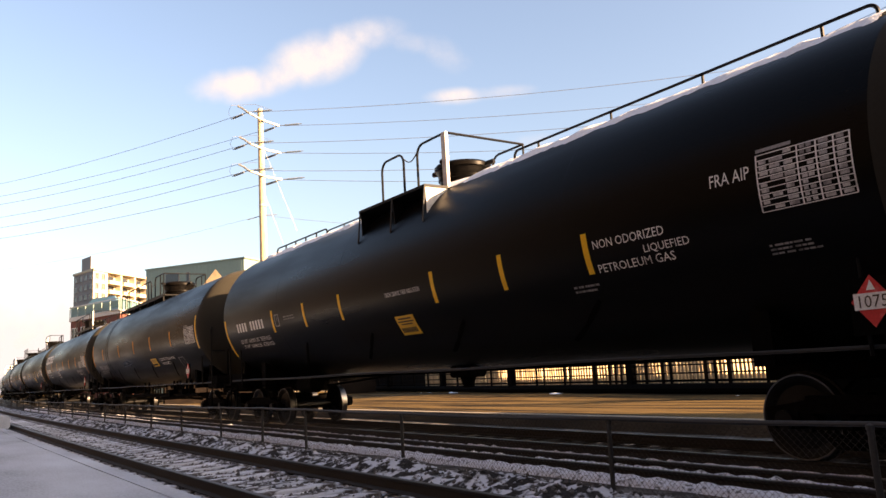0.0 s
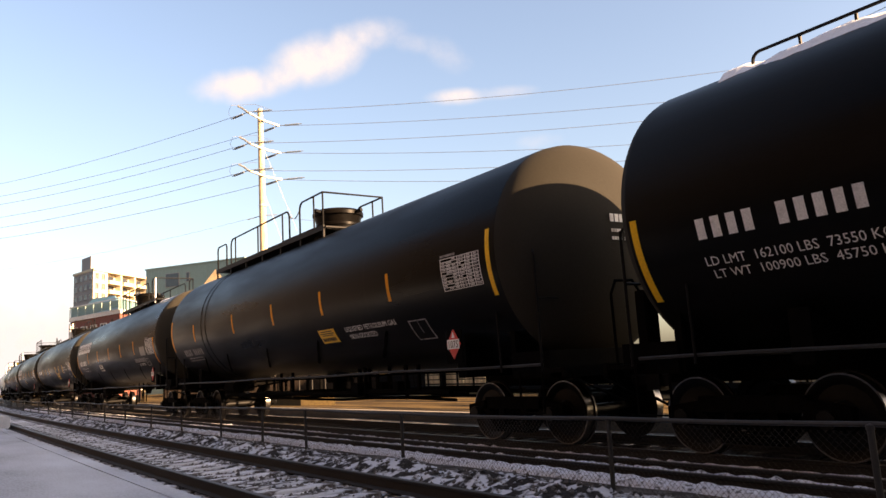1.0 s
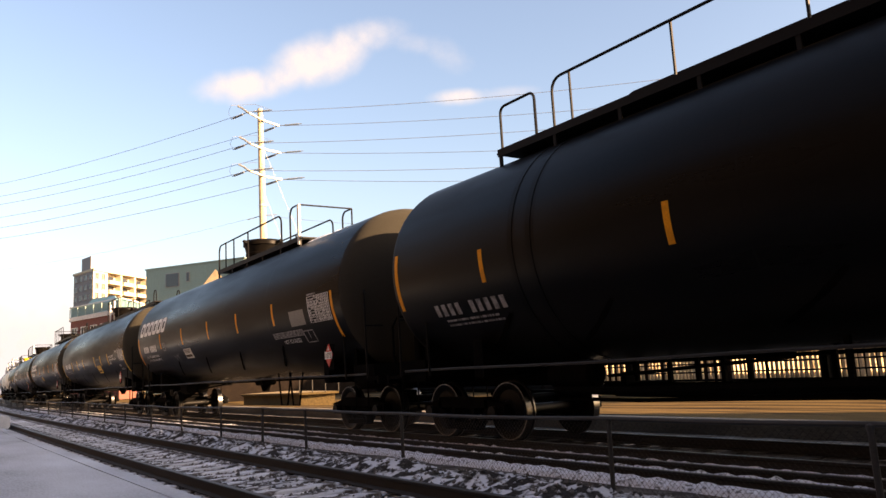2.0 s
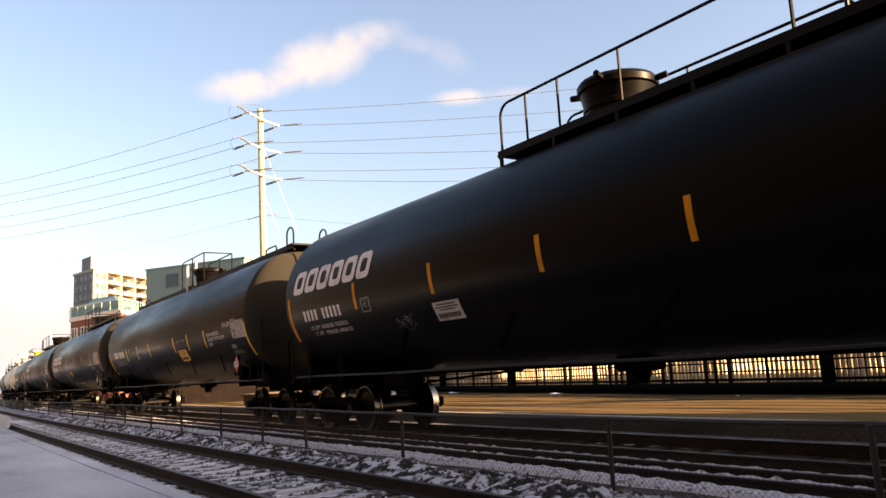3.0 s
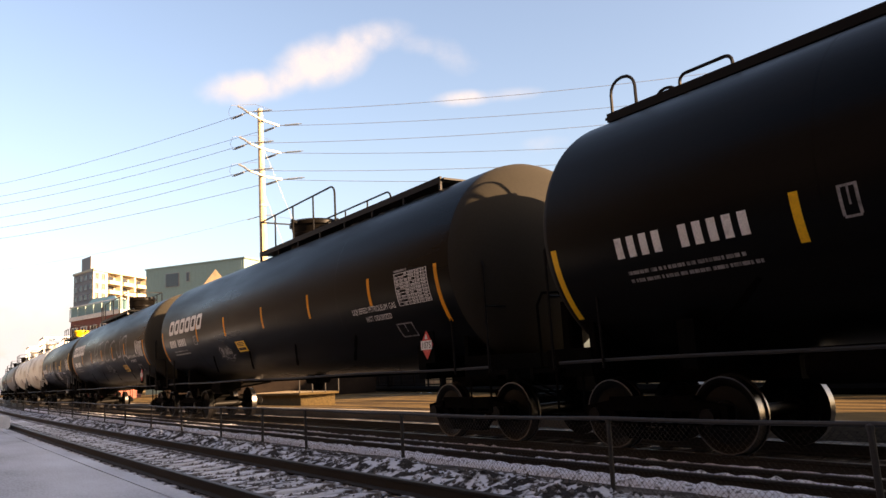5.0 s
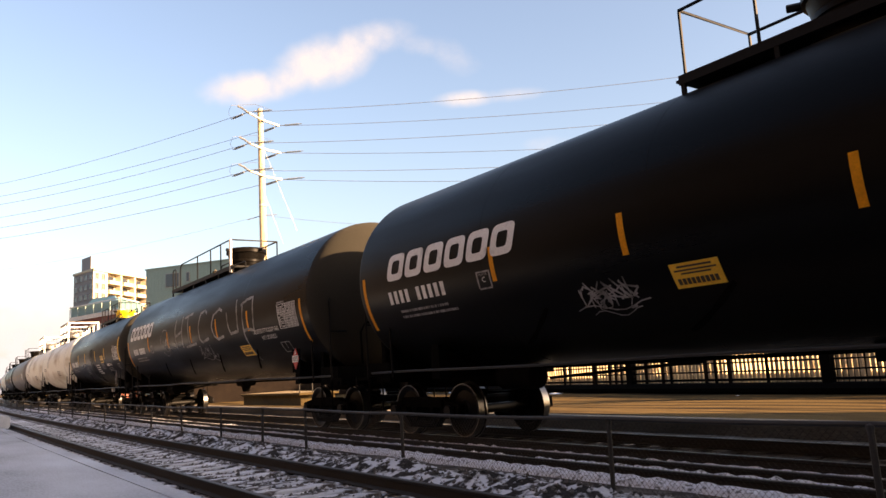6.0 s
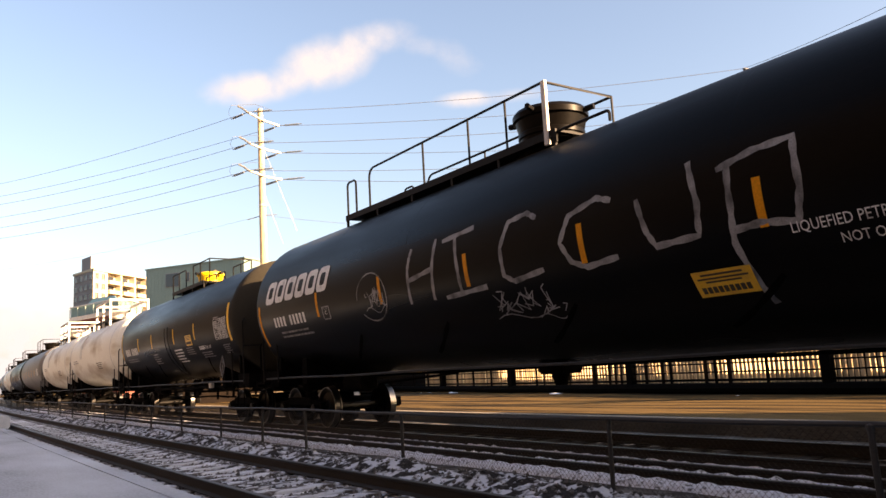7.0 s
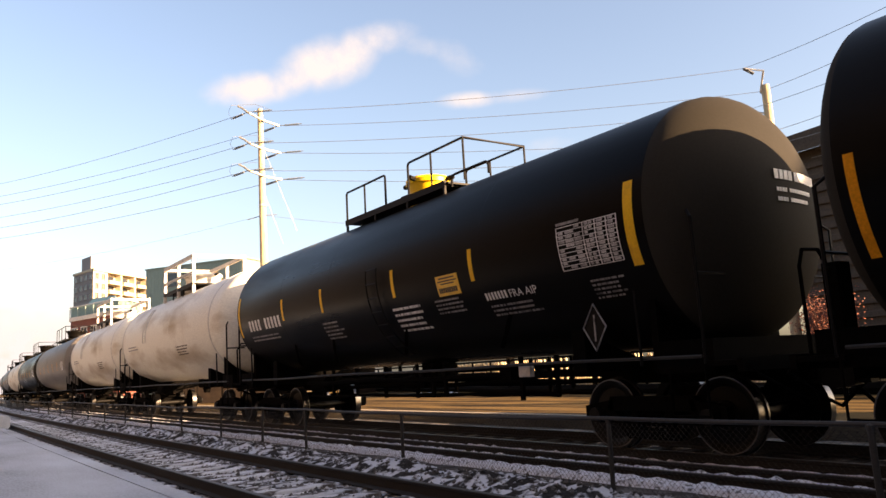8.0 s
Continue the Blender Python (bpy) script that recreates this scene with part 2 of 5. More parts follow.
# ---- ground ----
def lumpy(x0, x1, y0, y1, nx, ny, height, seed=0.0, curved=True):
    m = Mesh()
    v = []
    for j in range(ny + 1):
        y = y0 + (y1 - y0) * (j / ny)
        b = BEND * max(y, 0) ** 2 / 2 if curved else 0
        for i in range(nx + 1):
            x = x0 + (x1 - x0) * i / nx
            v.append((x + b, y, height(x, y)))
    f = [(j * (nx + 1) + i, j * (nx + 1) + i + 1, (j + 1) * (nx + 1) + i + 1, (j + 1) * (nx + 1) + i) for j in range(ny) for i in range(nx)]
    return m.add(v, f)


def rough_noise(x, y, f, a):
    return a * noise.noise((x * f, y * f, 3.7))


setting("ground", Mesh().add([(-2500, -2500, -0.25), (2500, -2500, -0.25), (2500, 2500, -0.25), (-2500, 2500, -0.25)], [(0, 1, 2, 3)]), GROUND, "wide flat dry winter ground with shadow streaks")


def bed_height(x, y):
    z = -0.03 + rough_noise(x, y, 1.3, 0.025) + rough_noise(x, y, 6.0, 0.018)
    bank = math.exp(-((x - 5.45) / 0.42) ** 2)
    z += bank * (0.14 + rough_noise(x, y, 2.5, 0.08) + rough_noise(x, y, 7, 0.05))
    return z


setting("ballast", lumpy(1.9, 6.1, 2.0, 46.0, 60, 520, bed_height), BALLAST, "grey ballast under patchy snow beside the rails", sharp=0)
setting("ballast_back", lumpy(1.9, 6.1, -34.0, 2.0, 16, 120, bed_height), BALLAST, "snowy ballast of the line behind", sharp=0)
setting("ballast_far", lumpy(1.9, 6.1, 46.0, 420.0, 10, 180, bed_height), BALLAST, "snowy ballast of the far line", sharp=0)
setting("ballast_train", lumpy(6.1, 12.1, -30.0, 420.0, 24, 600, lambda x, y: -0.03 + rough_noise(x, y, 1.1, 0.03) - 0.06 * max(0, x - 10.6)), DIRTBED, "dirty brown ballast with thin snow", sharp=0)
setting("kerb", sweep(Mesh(), 12.0, [(0.0, -0.4), (0.3, -0.4), (0.3, 0.17), (0.02, 0.17), (0.0, 0.15)], -30, 150), KERBSTONE, "low grey-brown concrete edge beyond the tracks")
setting("yard_ground", lumpy(12.28, 120.0, -60.0, 300.0, 150, 160, lambda x, y: -0.14 + 0.3 * math.exp(-(x - 12.28) / 3.5) + rough_noise(x, y, 0.2, 0.05)), GROUND, "sunlit tan winter ground with painted shadow streaks beyond the tracks", sharp=0)
setting("platform", lumpy(-14.0, 2.68, -20.0, 150.0, 16, 200, lambda x, y: 0.09 + rough_noise(x, y, 0.4, 0.012)), PLATFORM, "grey asphalt dusted with snow", sharp=0)
setting("platform_edge", sweep(Mesh(), 2.68, [(-0.25, -0.2), (0.0, -0.2), (0.02, 0.06), (-0.02, 0.10), (-0.25, 0.10)], -20, 150), PLATFORM, "worn snowy platform edge")

RAILPROF = [(-0.075, 0.0), (0.075, 0.0), (0.075, 0.012), (0.012, 0.03), (0.012, 0.115), (0.036, 0.125), (0.036, 0.148), (-0.036, 0.148), (-0.036, 0.125), (-0.012, 0.115), (-0.012, 0.03), (-0.075, 0.012)]


def track(center, label):
    base = tagged(new("railway_track"), label, "railway track", "railway tracks")
    base.location = (0, 0, 0)
    for side in (-0.755, 0.755):
        r = part("rail", sweep(Mesh(), center + side, RAILPROF, -30, 420, 3), RAILSTEEL, base)
        part("rail_head", sweep(Mesh(), center + side, [(-0.03, 0.148), (0.03, 0.148), (0.026, 0.152), (-0.026, 0.152)], -30, 420, 3), RAILTOP, r, "polished running surface")
    return base


near_track = track(NEAR_X, "rusty railway track lying in snowy ballast")
train_track = track(TRAIN_X, "railway track that carries the moving tank train")
for x, z in ((6.92, -0.06), (7.5, -0.06)):
    o = part("spare_rail", sweep(Mesh(), x, RAILPROF, -10, 120, 3), RAILSTEEL)
    o.location.z = z
    part("rail_head", sweep(Mesh(), x, [(-0.03, 0.148), (0.03, 0.148), (0.026, 0.152), (-0.026, 0.152)], -10, 120, 3), RAILTOP, o, "dull running surface")
    tagged(o, "rusty spare rail lying along the ballast", "rail", "spare rails")
for x, w in ((6.60, 0.15), (7.22, 0.15), (7.80, 0.13)):
    def ridge(px, py, x=x, w=w):
        k = max(0.0, 1 - abs(px - x) / w)
        return -0.05 + 0.15 * k ** 0.3 * (0.72 + noise.noise((py * 0.5, x, 0.5)) * 0.12 + 0.05 * math.cos(py * 21 + x) + noise.noise((py * 9, px * 5, x)) * 0.22)
    setting("snow_ridge", lumpy(x - w, x + w, -4.0, 70.0, 8, 900, ridge), SPECKLE, "thin ridge of old snow along a rail", sharp=0)

# plain blocks added out of sight to cut sky and sun: behind the platform, over the tracks, beyond the yard
PLAINBRICK = mat("plain dark brick", (0.045, 0.033, 0.028), 0.9, 0, 0.25, 1, 0.2, 14)
# brown of the unseen platform-side blocker, which the tank sides reflect
BLOCKERBRICK = mat("brown light blocker", (0.056, 0.043, 0.036), 0.9, 0, 0.25, 1, 0.2, 14)
setting("wall_station", Mesh().box(-16.0, -6.5, -21.0, 140.0, -0.3, 19.0), BLOCKERBRICK, "added unseen wall that blocks the sky behind the platform", sharp=0)
setting("wall_tower", Mesh().box(-16.0, 1.2, -44.0, -21.2, -0.3, 27.0), PLAINBRICK, "added unseen block that cuts sky light at the platform's other end", sharp=0)
setting("wall_overpass", Mesh().box(1.4, 27.0, -48.0, -44.5, 6.6, 25.0), PLAINBRICK, "added unseen block that cuts sky light over the tracks behind", sharp=0)
setting("wall_depot", Mesh().box(31.0, 34.0, -33.3, -18.0, -0.3, 17.33), PLAINBRICK, "added unseen block that shades the lower tank heads", sharp=0)
setting("wall_depot_tall", Mesh().box(31.0, 31.5, -110.0, -33.5, -0.3, 27.0), PLAINBRICK, "added taller unseen block that shades the platform and near ground", sharp=0)

# sleepers, the ones nearest the camera
for tr, x, timber in ((near_track, NEAR_X, TIE), (train_track, TRAIN_X, BARETIE)):
    me = Mesh().box(-1.28, 1.28, -0.115, 0.115, -0.16, 0.0, 0.012).data("sleeper", timber, 0)
    rnd = random.Random(3)
    for k in range(80):
        s = -2 + 0.58 * k
        p = on(s, x)
        part("sleeper", me, TIE, tr, "", Matrix.Translation((p.x, s + rnd.uniform(-0.02, 0.02), rnd.uniform(-0.012, 0.006))) @ pose(0, 0, 0, 0, 0, rnd.uniform(-1.2, 1.2)))

# loose stones on the near bed
st = Mesh()
rnd = random.Random(11)
for k in range(7000):
    s = 3.0 + 33 * rnd.random() ** 1.6
    x = rnd.uniform(2.75, 6.0)
    r = rnd.uniform(0.016, 0.04)
    p = on(s, x, bed_height(x, s) + r * 0.3)
    v = [p + Vector((dx * r * rnd.uniform(0.7, 1.3), dy * r * rnd.uniform(0.7, 1.3), dz * r * rnd.uniform(0.5, 1.0))) for dx, dy, dz in ((1, 0, 0), (0, 1, 0), (-1, 0, 0), (0, -1, 0), (0.3, 0.3, 1), (-0.2, -0.3, -1))]
    st.add(v, [(0, 1, 4), (1, 2, 4), (2, 3, 4), (3, 0, 4), (1, 0, 5), (2, 1, 5), (3, 2, 5), (0, 3, 5)])
tagged(part("ballast_stones", st, STONE, None, "", None, 0), "loose grey ballast stones, some snow-topped", "stones", "", "stuff")

CARS = []
KEEP = {}


def shared(key, make):
    """Mesh data that several parts share."""
    if key not in KEEP:
        KEEP[key] = make()
    return KEEP[key]


# ---- low chain-link fence between the tracks ----
POSTS = [-2.2, 0.4, 2.93, 5.51, 9.46, 12.69, 14.78, 17.26, 20.4, 23.6, 27.0, 30.5, 34.0, 38.0, 42.0, 46.5, 51.0, 56.0, 61.0, 67.0, 73.0, 80.0, 88.0, 96.0]
fence = thing("chain_link_fence", "low grey chain-link fence on pipe posts between the tracks", "fence")
FT, FB = 0.755, 0.05


def top_at(s):
    return FT + 0.012 * math.sin(s * 0.55) + (0.02 * math.sin(s * 0.21) if s > 20 else 0)


for i, s in enumerate(POSTS):
    lean = 0.02 * math.sin(i * 2.3)
    p = on(s, FENCE_X)
    m = Mesh().tube([(p.x, s, FB - 0.15), (p.x + lean, s, top_at(s) - 0.03)], 0.025, 10)
    m.lathe([(0.0, 0.0), (0.0, 0.031), (0.035, 0.031), (0.05, 0.0)], 10, "z", (p.x + lean, s, top_at(s) - 0.04))
    part("post", m, GALV, fence)
    if i + 1 < len(POSTS):
        e = POSTS[i + 1]
        n = 6
        pts = [on(s + (e - s) * k / n, FENCE_X, top_at(s + (e - s) * k / n) - 0.012 * math.sin(math.pi * k / n)) for k in range(n + 1)]
        part("top_rail", Mesh().tube(pts, 0.021, 8), GALV, fence)
        if s < 45:
            pitch = 0.06 if s < 15 else 0.12
            w = Mesh()
            hgt = FT - 0.04 - FB - 0.04
            t = 0.0016 if s < 15 else 0.003
            k = s - hgt
            while k < e:
                for d in (1, -1):
                    a, b = (k, k + hgt) if d > 0 else (k + hgt, k)
                    za, zb = FB + 0.04, FT - 0.04
                    lo, hi = min(a, b), max(a, b)
                    c0, c1 = max(lo, s), min(hi, e)
                    if c1 - c0 < 0.02:
                        continue
                    def zz(y, a=a, b=b, za=za, zb=zb):
                        return za + (zb - za) * (y - a) / (b - a)
                    p0, p1 = on(c0, FENCE_X), on(c1, FENCE_X)
                    w.add([(p0.x, c0, zz(c0) - t), (p0.x, c0, zz(c0) + t), (p1.x, c1, zz(c1) + t), (p1.x, c1, zz(c1) - t), (p0.x + 0.003, c0, zz(c0)), (p1.x + 0.003, c1, zz(c1))], [(0, 1, 2, 3), (1, 4, 5, 2), (4, 0, 3, 5)])
                k += pitch
            part("chain_link_panel", w, GALV, fence, "woven wire panel", sharp=0)


# ---- tank cars: origin at the rail top under the tank's middle, y along the car ----
R, ZC, RAIL_TOP = 1.73, 2.90, 0.15
def skin(y, ang, out=0.0):
    """A point on the tank's near side: place along it, degrees above its middle."""
    a = radians(ang)
    return Vector((-(R + out) * math.cos(a), y, ZC + (R + out) * math.sin(a)))


def mark(ang):
    """Marks are laid out in degrees of a slimmer shell 1.56 m in radius: the same height on this one."""
    return math.degrees(math.asin(max(-1.0, min(1.0, (3.10 - ZC - RAIL_TOP + 1.56 * math.sin(radians(ang))) / R))))


def patch(y0, y1, a0, a1, out=0.008, skew=0.0, mesh=None):
    """A thin curved plate on the skin from y0 to y1 and between two angles."""
    m = mesh or Mesh()
    a0, a1 = mark(a0), mark(a1)
    n = max(1, int(abs(a1 - a0) / 4))
    v = []
    for o in (out, 0.0):
        for i in range(n + 1):
            a = a0 + (a1 - a0) * i / n
            s = skew * i / n
            v += [skin(y0 + s, a, o), skin(y1 + s, a, o)]
    k = 2 * (n + 1)
    f = []
    for i in range(n):
        b = 2 * i
        f += [(b, b + 1, b + 3, b + 2), (k + b, k + b + 2, k + b + 3, k + b + 1), (b, b + 2, k + b + 2, k + b), (b + 1, k + b + 1, k + b + 3, b + 3)]
    f += [(0, k, k + 1, 1), (k - 2, k - 1, 2 * k - 1, 2 * k - 2)]
    return m.add(v, f)


def ribbon(mesh, pts, width, out=0.006):
    """A painted stroke along (y, angle) points."""
    pts = [(y, mark(a)) for y, a in pts]
    pts3 = [skin(y, a, out) for y, a in pts]
    v = []
    for i, p in enumerate(pts3):
        d = (pts3[min(i + 1, len(pts3) - 1)] - pts3[max(i - 1, 0)]).normalized()
        a = radians(pts[i][1])
        nrm = Vector((-math.cos(a), 0, math.sin(a)))
        w = d.cross(nrm).normalized() * width / 2 * (0.8 + 0.4 * abs(math.sin(i * 2.1)))
        v += [p + w, p - w]
    return mesh.add(v, [(2 * i, 2 * i + 1, 2 * i + 3, 2 * i + 2) for i in range(len(pts) - 1)])


def scrawl(mesh, y0, y1, a0, a1, strokes, width):
    """A quick angular hand-sprayed tag between two places and two angles."""
    rnd = random.Random(int(abs(y0) * 100) + strokes)
    n = strokes * 3
    for i in range(n):
        c = (i + 0.5) / n
        pts = []
        for k in range(rnd.choice((3, 3, 4))):
            pts.append((y0 + (y1 - y0) * min(1.0, max(0.0, c + rnd.uniform(-0.17, 0.17))), a1 + (a0 - a1) * rnd.uniform(0.05, 0.95)))
        line = []
        for (ya, aa), (yb, ab) in zip(pts, pts[1:]):
            line += [(ya + (yb - ya) * t / 5, aa + (ab - aa) * t / 5) for t in range(5)]
        ribbon(mesh, line + [pts[-1]], width * rnd.uniform(0.5, 0.9), 0.009)
    ribbon(mesh, [(y0 + (y1 - y0) * (t / 8 * 1.2 - 0.1), a1 - 1 + 2.5 * math.sin(t)) for t in range(9)], width * 0.6, 0.009)
    return mesh


def letters(text, height):
    """Flat outlines of a word in the built-in font."""
    cu = bpy.data.curves.new("letters", "FONT")
    cu.body, cu.size, cu.resolution_u = text, height / 0.7, 2
    ob = new("letters", cu)
    me = bpy.data.meshes.new_from_object(ob.evaluated_get(bpy.context.evaluated_depsgraph_get()))
    v, f = [tuple(p.co) for p in me.vertices], [tuple(p.vertices) for p in me.polygons]
    bpy.data.objects.remove(ob)
    bpy.data.meshes.remove(me)
    return v, f


def text_on(car, text, y0, y1, a_top, a_bot, material, out=0.012):
    """A word on the skin, from y0 to y1 along the car."""
    a_top, a_bot = mark(a_top), mark(a_bot)
    hgt = radians(a_top - a_bot) * R
    v, f = shared(("text", text), lambda: letters(text, 1.0))
    w = max(p[0] for p in v) - min(p[0] for p in v)
    k = (y1 - y0) / w
    lo = min(p[0] for p in v)
    m = Mesh()
    m.add([skin(y0 + (x - lo) * k, a_bot + math.degrees(y * hgt / R), out) for x, y, z in v], f)
    return tagged(part("lettering", m, material, car, "stencilled words", sharp=0), kind="stuff")


def blocks(car, y0, y1, a_top, a_bot, count, material, gaps=(), lean=0.0, name="stencil_bars"):
    """A row of plain upright bars, as many as there are characters."""
    w = (y1 - y0) / count
    for i in range(count):
        if i not in gaps:
            part("stencil_bar", patch(y0 + w * (i + 0.16), y0 + w * (i + 0.72), a_bot, a_top, 0.008, lean), material, car, "plain painted bar")


def lines(car, y0, y1, a_top, a_bot, rows, material, name="stencil", seed=1):
    """Small writing as broken lines."""
    rnd = random.Random(seed)
    m = Mesh()
    st = (a_bot - a_top) / rows
    for r in range(rows):
        y, d = y0, 1 if y1 > y0 else -1
        end = y0 + (y1 - y0) * rnd.uniform(0.75, 1.0)
        while (end - y) * d > 0.05:
            w = min(rnd.choice((0.03, 0.045, 0.06, 0.09)), abs(end - y))
            patch(y, y + d * w, a_top + st * r, a_top + st * (r + 0.42), 0.006, 0, m)
            y += d * (w + rnd.choice((0.012, 0.014, 0.03)))
    return tagged(part(name, m, material, car, "small writing as plain broken lines"), kind="stuff")


def brand_shapes(car, y0, y1, a_top, a_bot):
    """Six slanted rounded rings in place of the owner's mark."""
    w = (y1 - y0) / 6
    slant = 0.12 if y1 > y0 else -0.12
    corners = [(0.5 + 0.5 * math.copysign(abs(math.cos(t)) ** 0.42, math.cos(t)), 0.5 + 0.5 * math.copysign(abs(math.sin(t)) ** 0.42, math.sin(t))) for t in np.linspace(0, 2 * math.pi, 40, endpoint=False)]
    for i in range(6):
        a, b = y0 + w * (i + 0.02), y0 + w * (i + 0.9)
        v = []
        for u, h in corners:
            for k, g in ((1.0, 1.0), (0.46, 0.5)):
                uu, hh = 0.5 + (u - 0.5) * k, 0.5 + (h - 0.5) * g
                v.append(skin(a + (b - a) * uu + slant * (hh - 0.5), mark(a_bot + (a_top - a_bot) * hh), 0.01))
        n = len(corners)
        part("owner_mark", Mesh().add(v, [(2 * k, 2 * k + 1, 2 * ((k + 1) % n) + 1, 2 * ((k + 1) % n)) for k in range(n)]), LETTER, car, "plain white painted shape", sharp=0)


def data_table(car, y0, y1, a_top, a_bot, rows=10, seed=2):
    """The pale test table: frame, ruled lines and broken rows."""
    m = Mesh()
    st = (a_bot - a_top) / rows
    for r in range(rows + 1):
        patch(y0, y1, a_top + st * r, a_top + st * r - 0.32, 0.007, 0, m)
    for k in (0, 0.46, 0.66, 0.84, 1):
        y = y0 + (y1 - y0) * k
        patch(y - 0.007, y + 0.007, a_top, a_bot, 0.008, 0, m)
    tb = tagged(part("data_table", m, LETTER, car, "ruled pale test table"), kind="stuff")
    part("table_heading", patch(y0, y0 + (y1 - y0) * 0.4, a_top + 2.2, a_top + 0.9, 0.007), FAINT, tb)
    rnd = random.Random(seed)
    t = Mesh()
    for r in range(rows):
        for k0, k1 in ((0.03, 0.13), (0.15, 0.3), (0.31, 0.43), (0.49, 0.55), (0.56, 0.63), (0.69, 0.8), (0.87, 0.97)):
            if rnd.random() < 0.9:
                e = k0 + (k1 - k0) * rnd.uniform(0.7, 1)
                patch(y0 + (y1 - y0) * k0, y0 + (y1 - y0) * e, a_top + st * (r + 0.22), a_top + st * (r + 0.8), 0.006, 0, t)
    tagged(part("table_ink", t, TABLEINK, tb, "plain pale entries"), kind="stuff")


def framed(car, y0, y1, a_top, a_bot, name="stencil_frame", bar=True):
    m = Mesh()
    for a in (a_top, a_bot):
        patch(y0, y1, a, a - 0.9, 0.007, 0, m)
    for y in (y0, y1):
        patch(y - 0.015, y + 0.015, a_top, a_bot, 0.008, 0, m)
    if bar:
        patch((y0 + y1) / 2 - 0.01, (y0 + y1) / 2 + 0.01, a_top, (a_top + 2 * a_bot) / 3, 0.008, 0, m)
    part(name, m, FAINT, car, "empty stencilled frame")


def warning_sign(car, y0, y1, a_top, a_bot, material=None):
    s = part("warning_sign", patch(y0, y1, a_top, a_bot, 0.014), material or SIGN, car, "enamel warning sign with plain dark bars")
    st = (a_bot - a_top)
    for k0, k1, w in ((0.1, 0.17, 0.7), (0.25, 0.31, 0.85), (0.38, 0.44, 0.6), (0.6, 0.85, 0.85)):
        if w == 0.85 and k0 > 0.5:
            n = 9
            for i in range(n):
                ya = y0 + (y1 - y0) * (0.08 + 0.84 * i / n)
                part("sign_bar", patch(ya, ya + (y1 - y0) * 0.065, a_top + st * k0, a_top + st * k1, 0.018), INK, s)
        else:
            part("sign_bar", patch(y0 + (y1 - y0) * (0.5 - w / 2), y0 + (y1 - y0) * (0.5 + w / 2), a_top + st * k0, a_top + st * k1, 0.018), INK, s)


def placard(car, y, z, x=-1.62, size=0.19):
    """A red diamond placard on a bracket."""
    s = size
    d = Mesh().profile([(y - s, z), (y, z - s * 1.25), (y + s, z), (y, z + s * 1.25)], x - 0.012, x)
    ob = part("placard", d, RED, car, "red diamond flammable gas placard")
    part("number_panel", Mesh().profile([(y - s * 0.85, z - 0.075), (y + s * 0.85, z - 0.075), (y + s * 0.85, z + 0.075), (y - s * 0.85, z + 0.075)], x - 0.02, x - 0.012), LETTER, ob, "white number panel")
    v, f = shared(("text", "1075"), lambda: letters("1075", 1.0))
    w = max(p[0] for p in v)
    m = Mesh().add([(x - 0.024, y - FLIP * (px / w - 0.5) * s * 1.5 * -1, z - 0.055 + py * 0.11) for px, py, pz in v], f)
    part("placard_number", m, INK, ob, "black number 1075", sharp=0)
    part("flame_mark", Mesh().profile([(y - 0.04, z + 0.1), (y + 0.04, z + 0.1), (y, z + 0.19)], x - 0.018, x - 0.012), LETTER, ob)
    part("placard_bracket", Mesh().box(x, x + 0.02, y - s * 1.1, y + s * 1.1, z - 0.3, z + 0.22), IRON, car)


FLIP = -1  # words on the near side run towards smaller y


# -- running gear --
def wheelset_mesh():
    m = Mesh()
    m.tube([(-0.86, 0, 0), (0.86, 0, 0)], 0.085, 12)
    for sx in (-1, 1):
        prof = [(0.0, 0.0), (0.0, 0.16), (0.03, 0.18), (0.05, 0.34), (0.02, 0.385), (0.0, 0.44), (0.0, 0.457), (0.13, 0.46), (0.135, 0.485), (0.165, 0.485), (0.165, 0.36), (0.12, 0.33), (0.10, 0.18), (0.16, 0.14), (0.16, 0.0)]
        q = Mesh().lathe(prof, 36, "y")
        m.add([(sx * (0.80 - y), x, z) for x, y, z in q.v], q.f)
    return m


def side_frame_mesh():
    """Cast side frame: arched top, dropped middle, two window openings and pedestal ends."""
    m = Mesh()
    for y0, y1, za, zb, zc, zd in ((-1.12, -0.62, 0.40, 0.50, 0.58, 0.66), (0.62, 1.12, 0.50, 0.40, 0.66, 0.58)):
        m.profile([(y0, za), (y1, zb), (y1, zd), (y0, zc)], -0.07, 0.07)
    m.profile([(-0.72, 0.52), (0.72, 0.52), (0.66, 0.70), (-0.66, 0.70)], -0.07, 0.07)
    m.profile([(-0.40, 0.17), (0.40, 0.17), (0.40, 0.27), (-0.40, 0.27)], -0.08, 0.08)
    for d in (-1, 1):
        m.profile([(d * 0.40, 0.17), (d * 0.46, 0.24), (d * 0.80, 0.53), (d * 0.66, 0.55), (d * 0.36, 0.28)], -0.06, 0.06)
        m.profile([(d * 0.22, 0.25), (d * 0.32, 0.25), (d * 0.32, 0.55), (d * 0.22, 0.55)], -0.06, 0.06)
        m.box(-0.1, 0.1, d * 0.889 - 0.14, d * 0.889 + 0.14, 0.36, 0.56, 0.03)
    return m


def spring_mesh():
    m = Mesh()
    for dy in (-0.12, 0.0, 0.12):
        pts = [(0.055 * math.cos(a * 0.9), dy + 0.055 * math.sin(a * 0.9), 0.27 + 0.24 * a / 28) for a in range(29)]
        m.tube(pts, 0.014, 4)
    return m


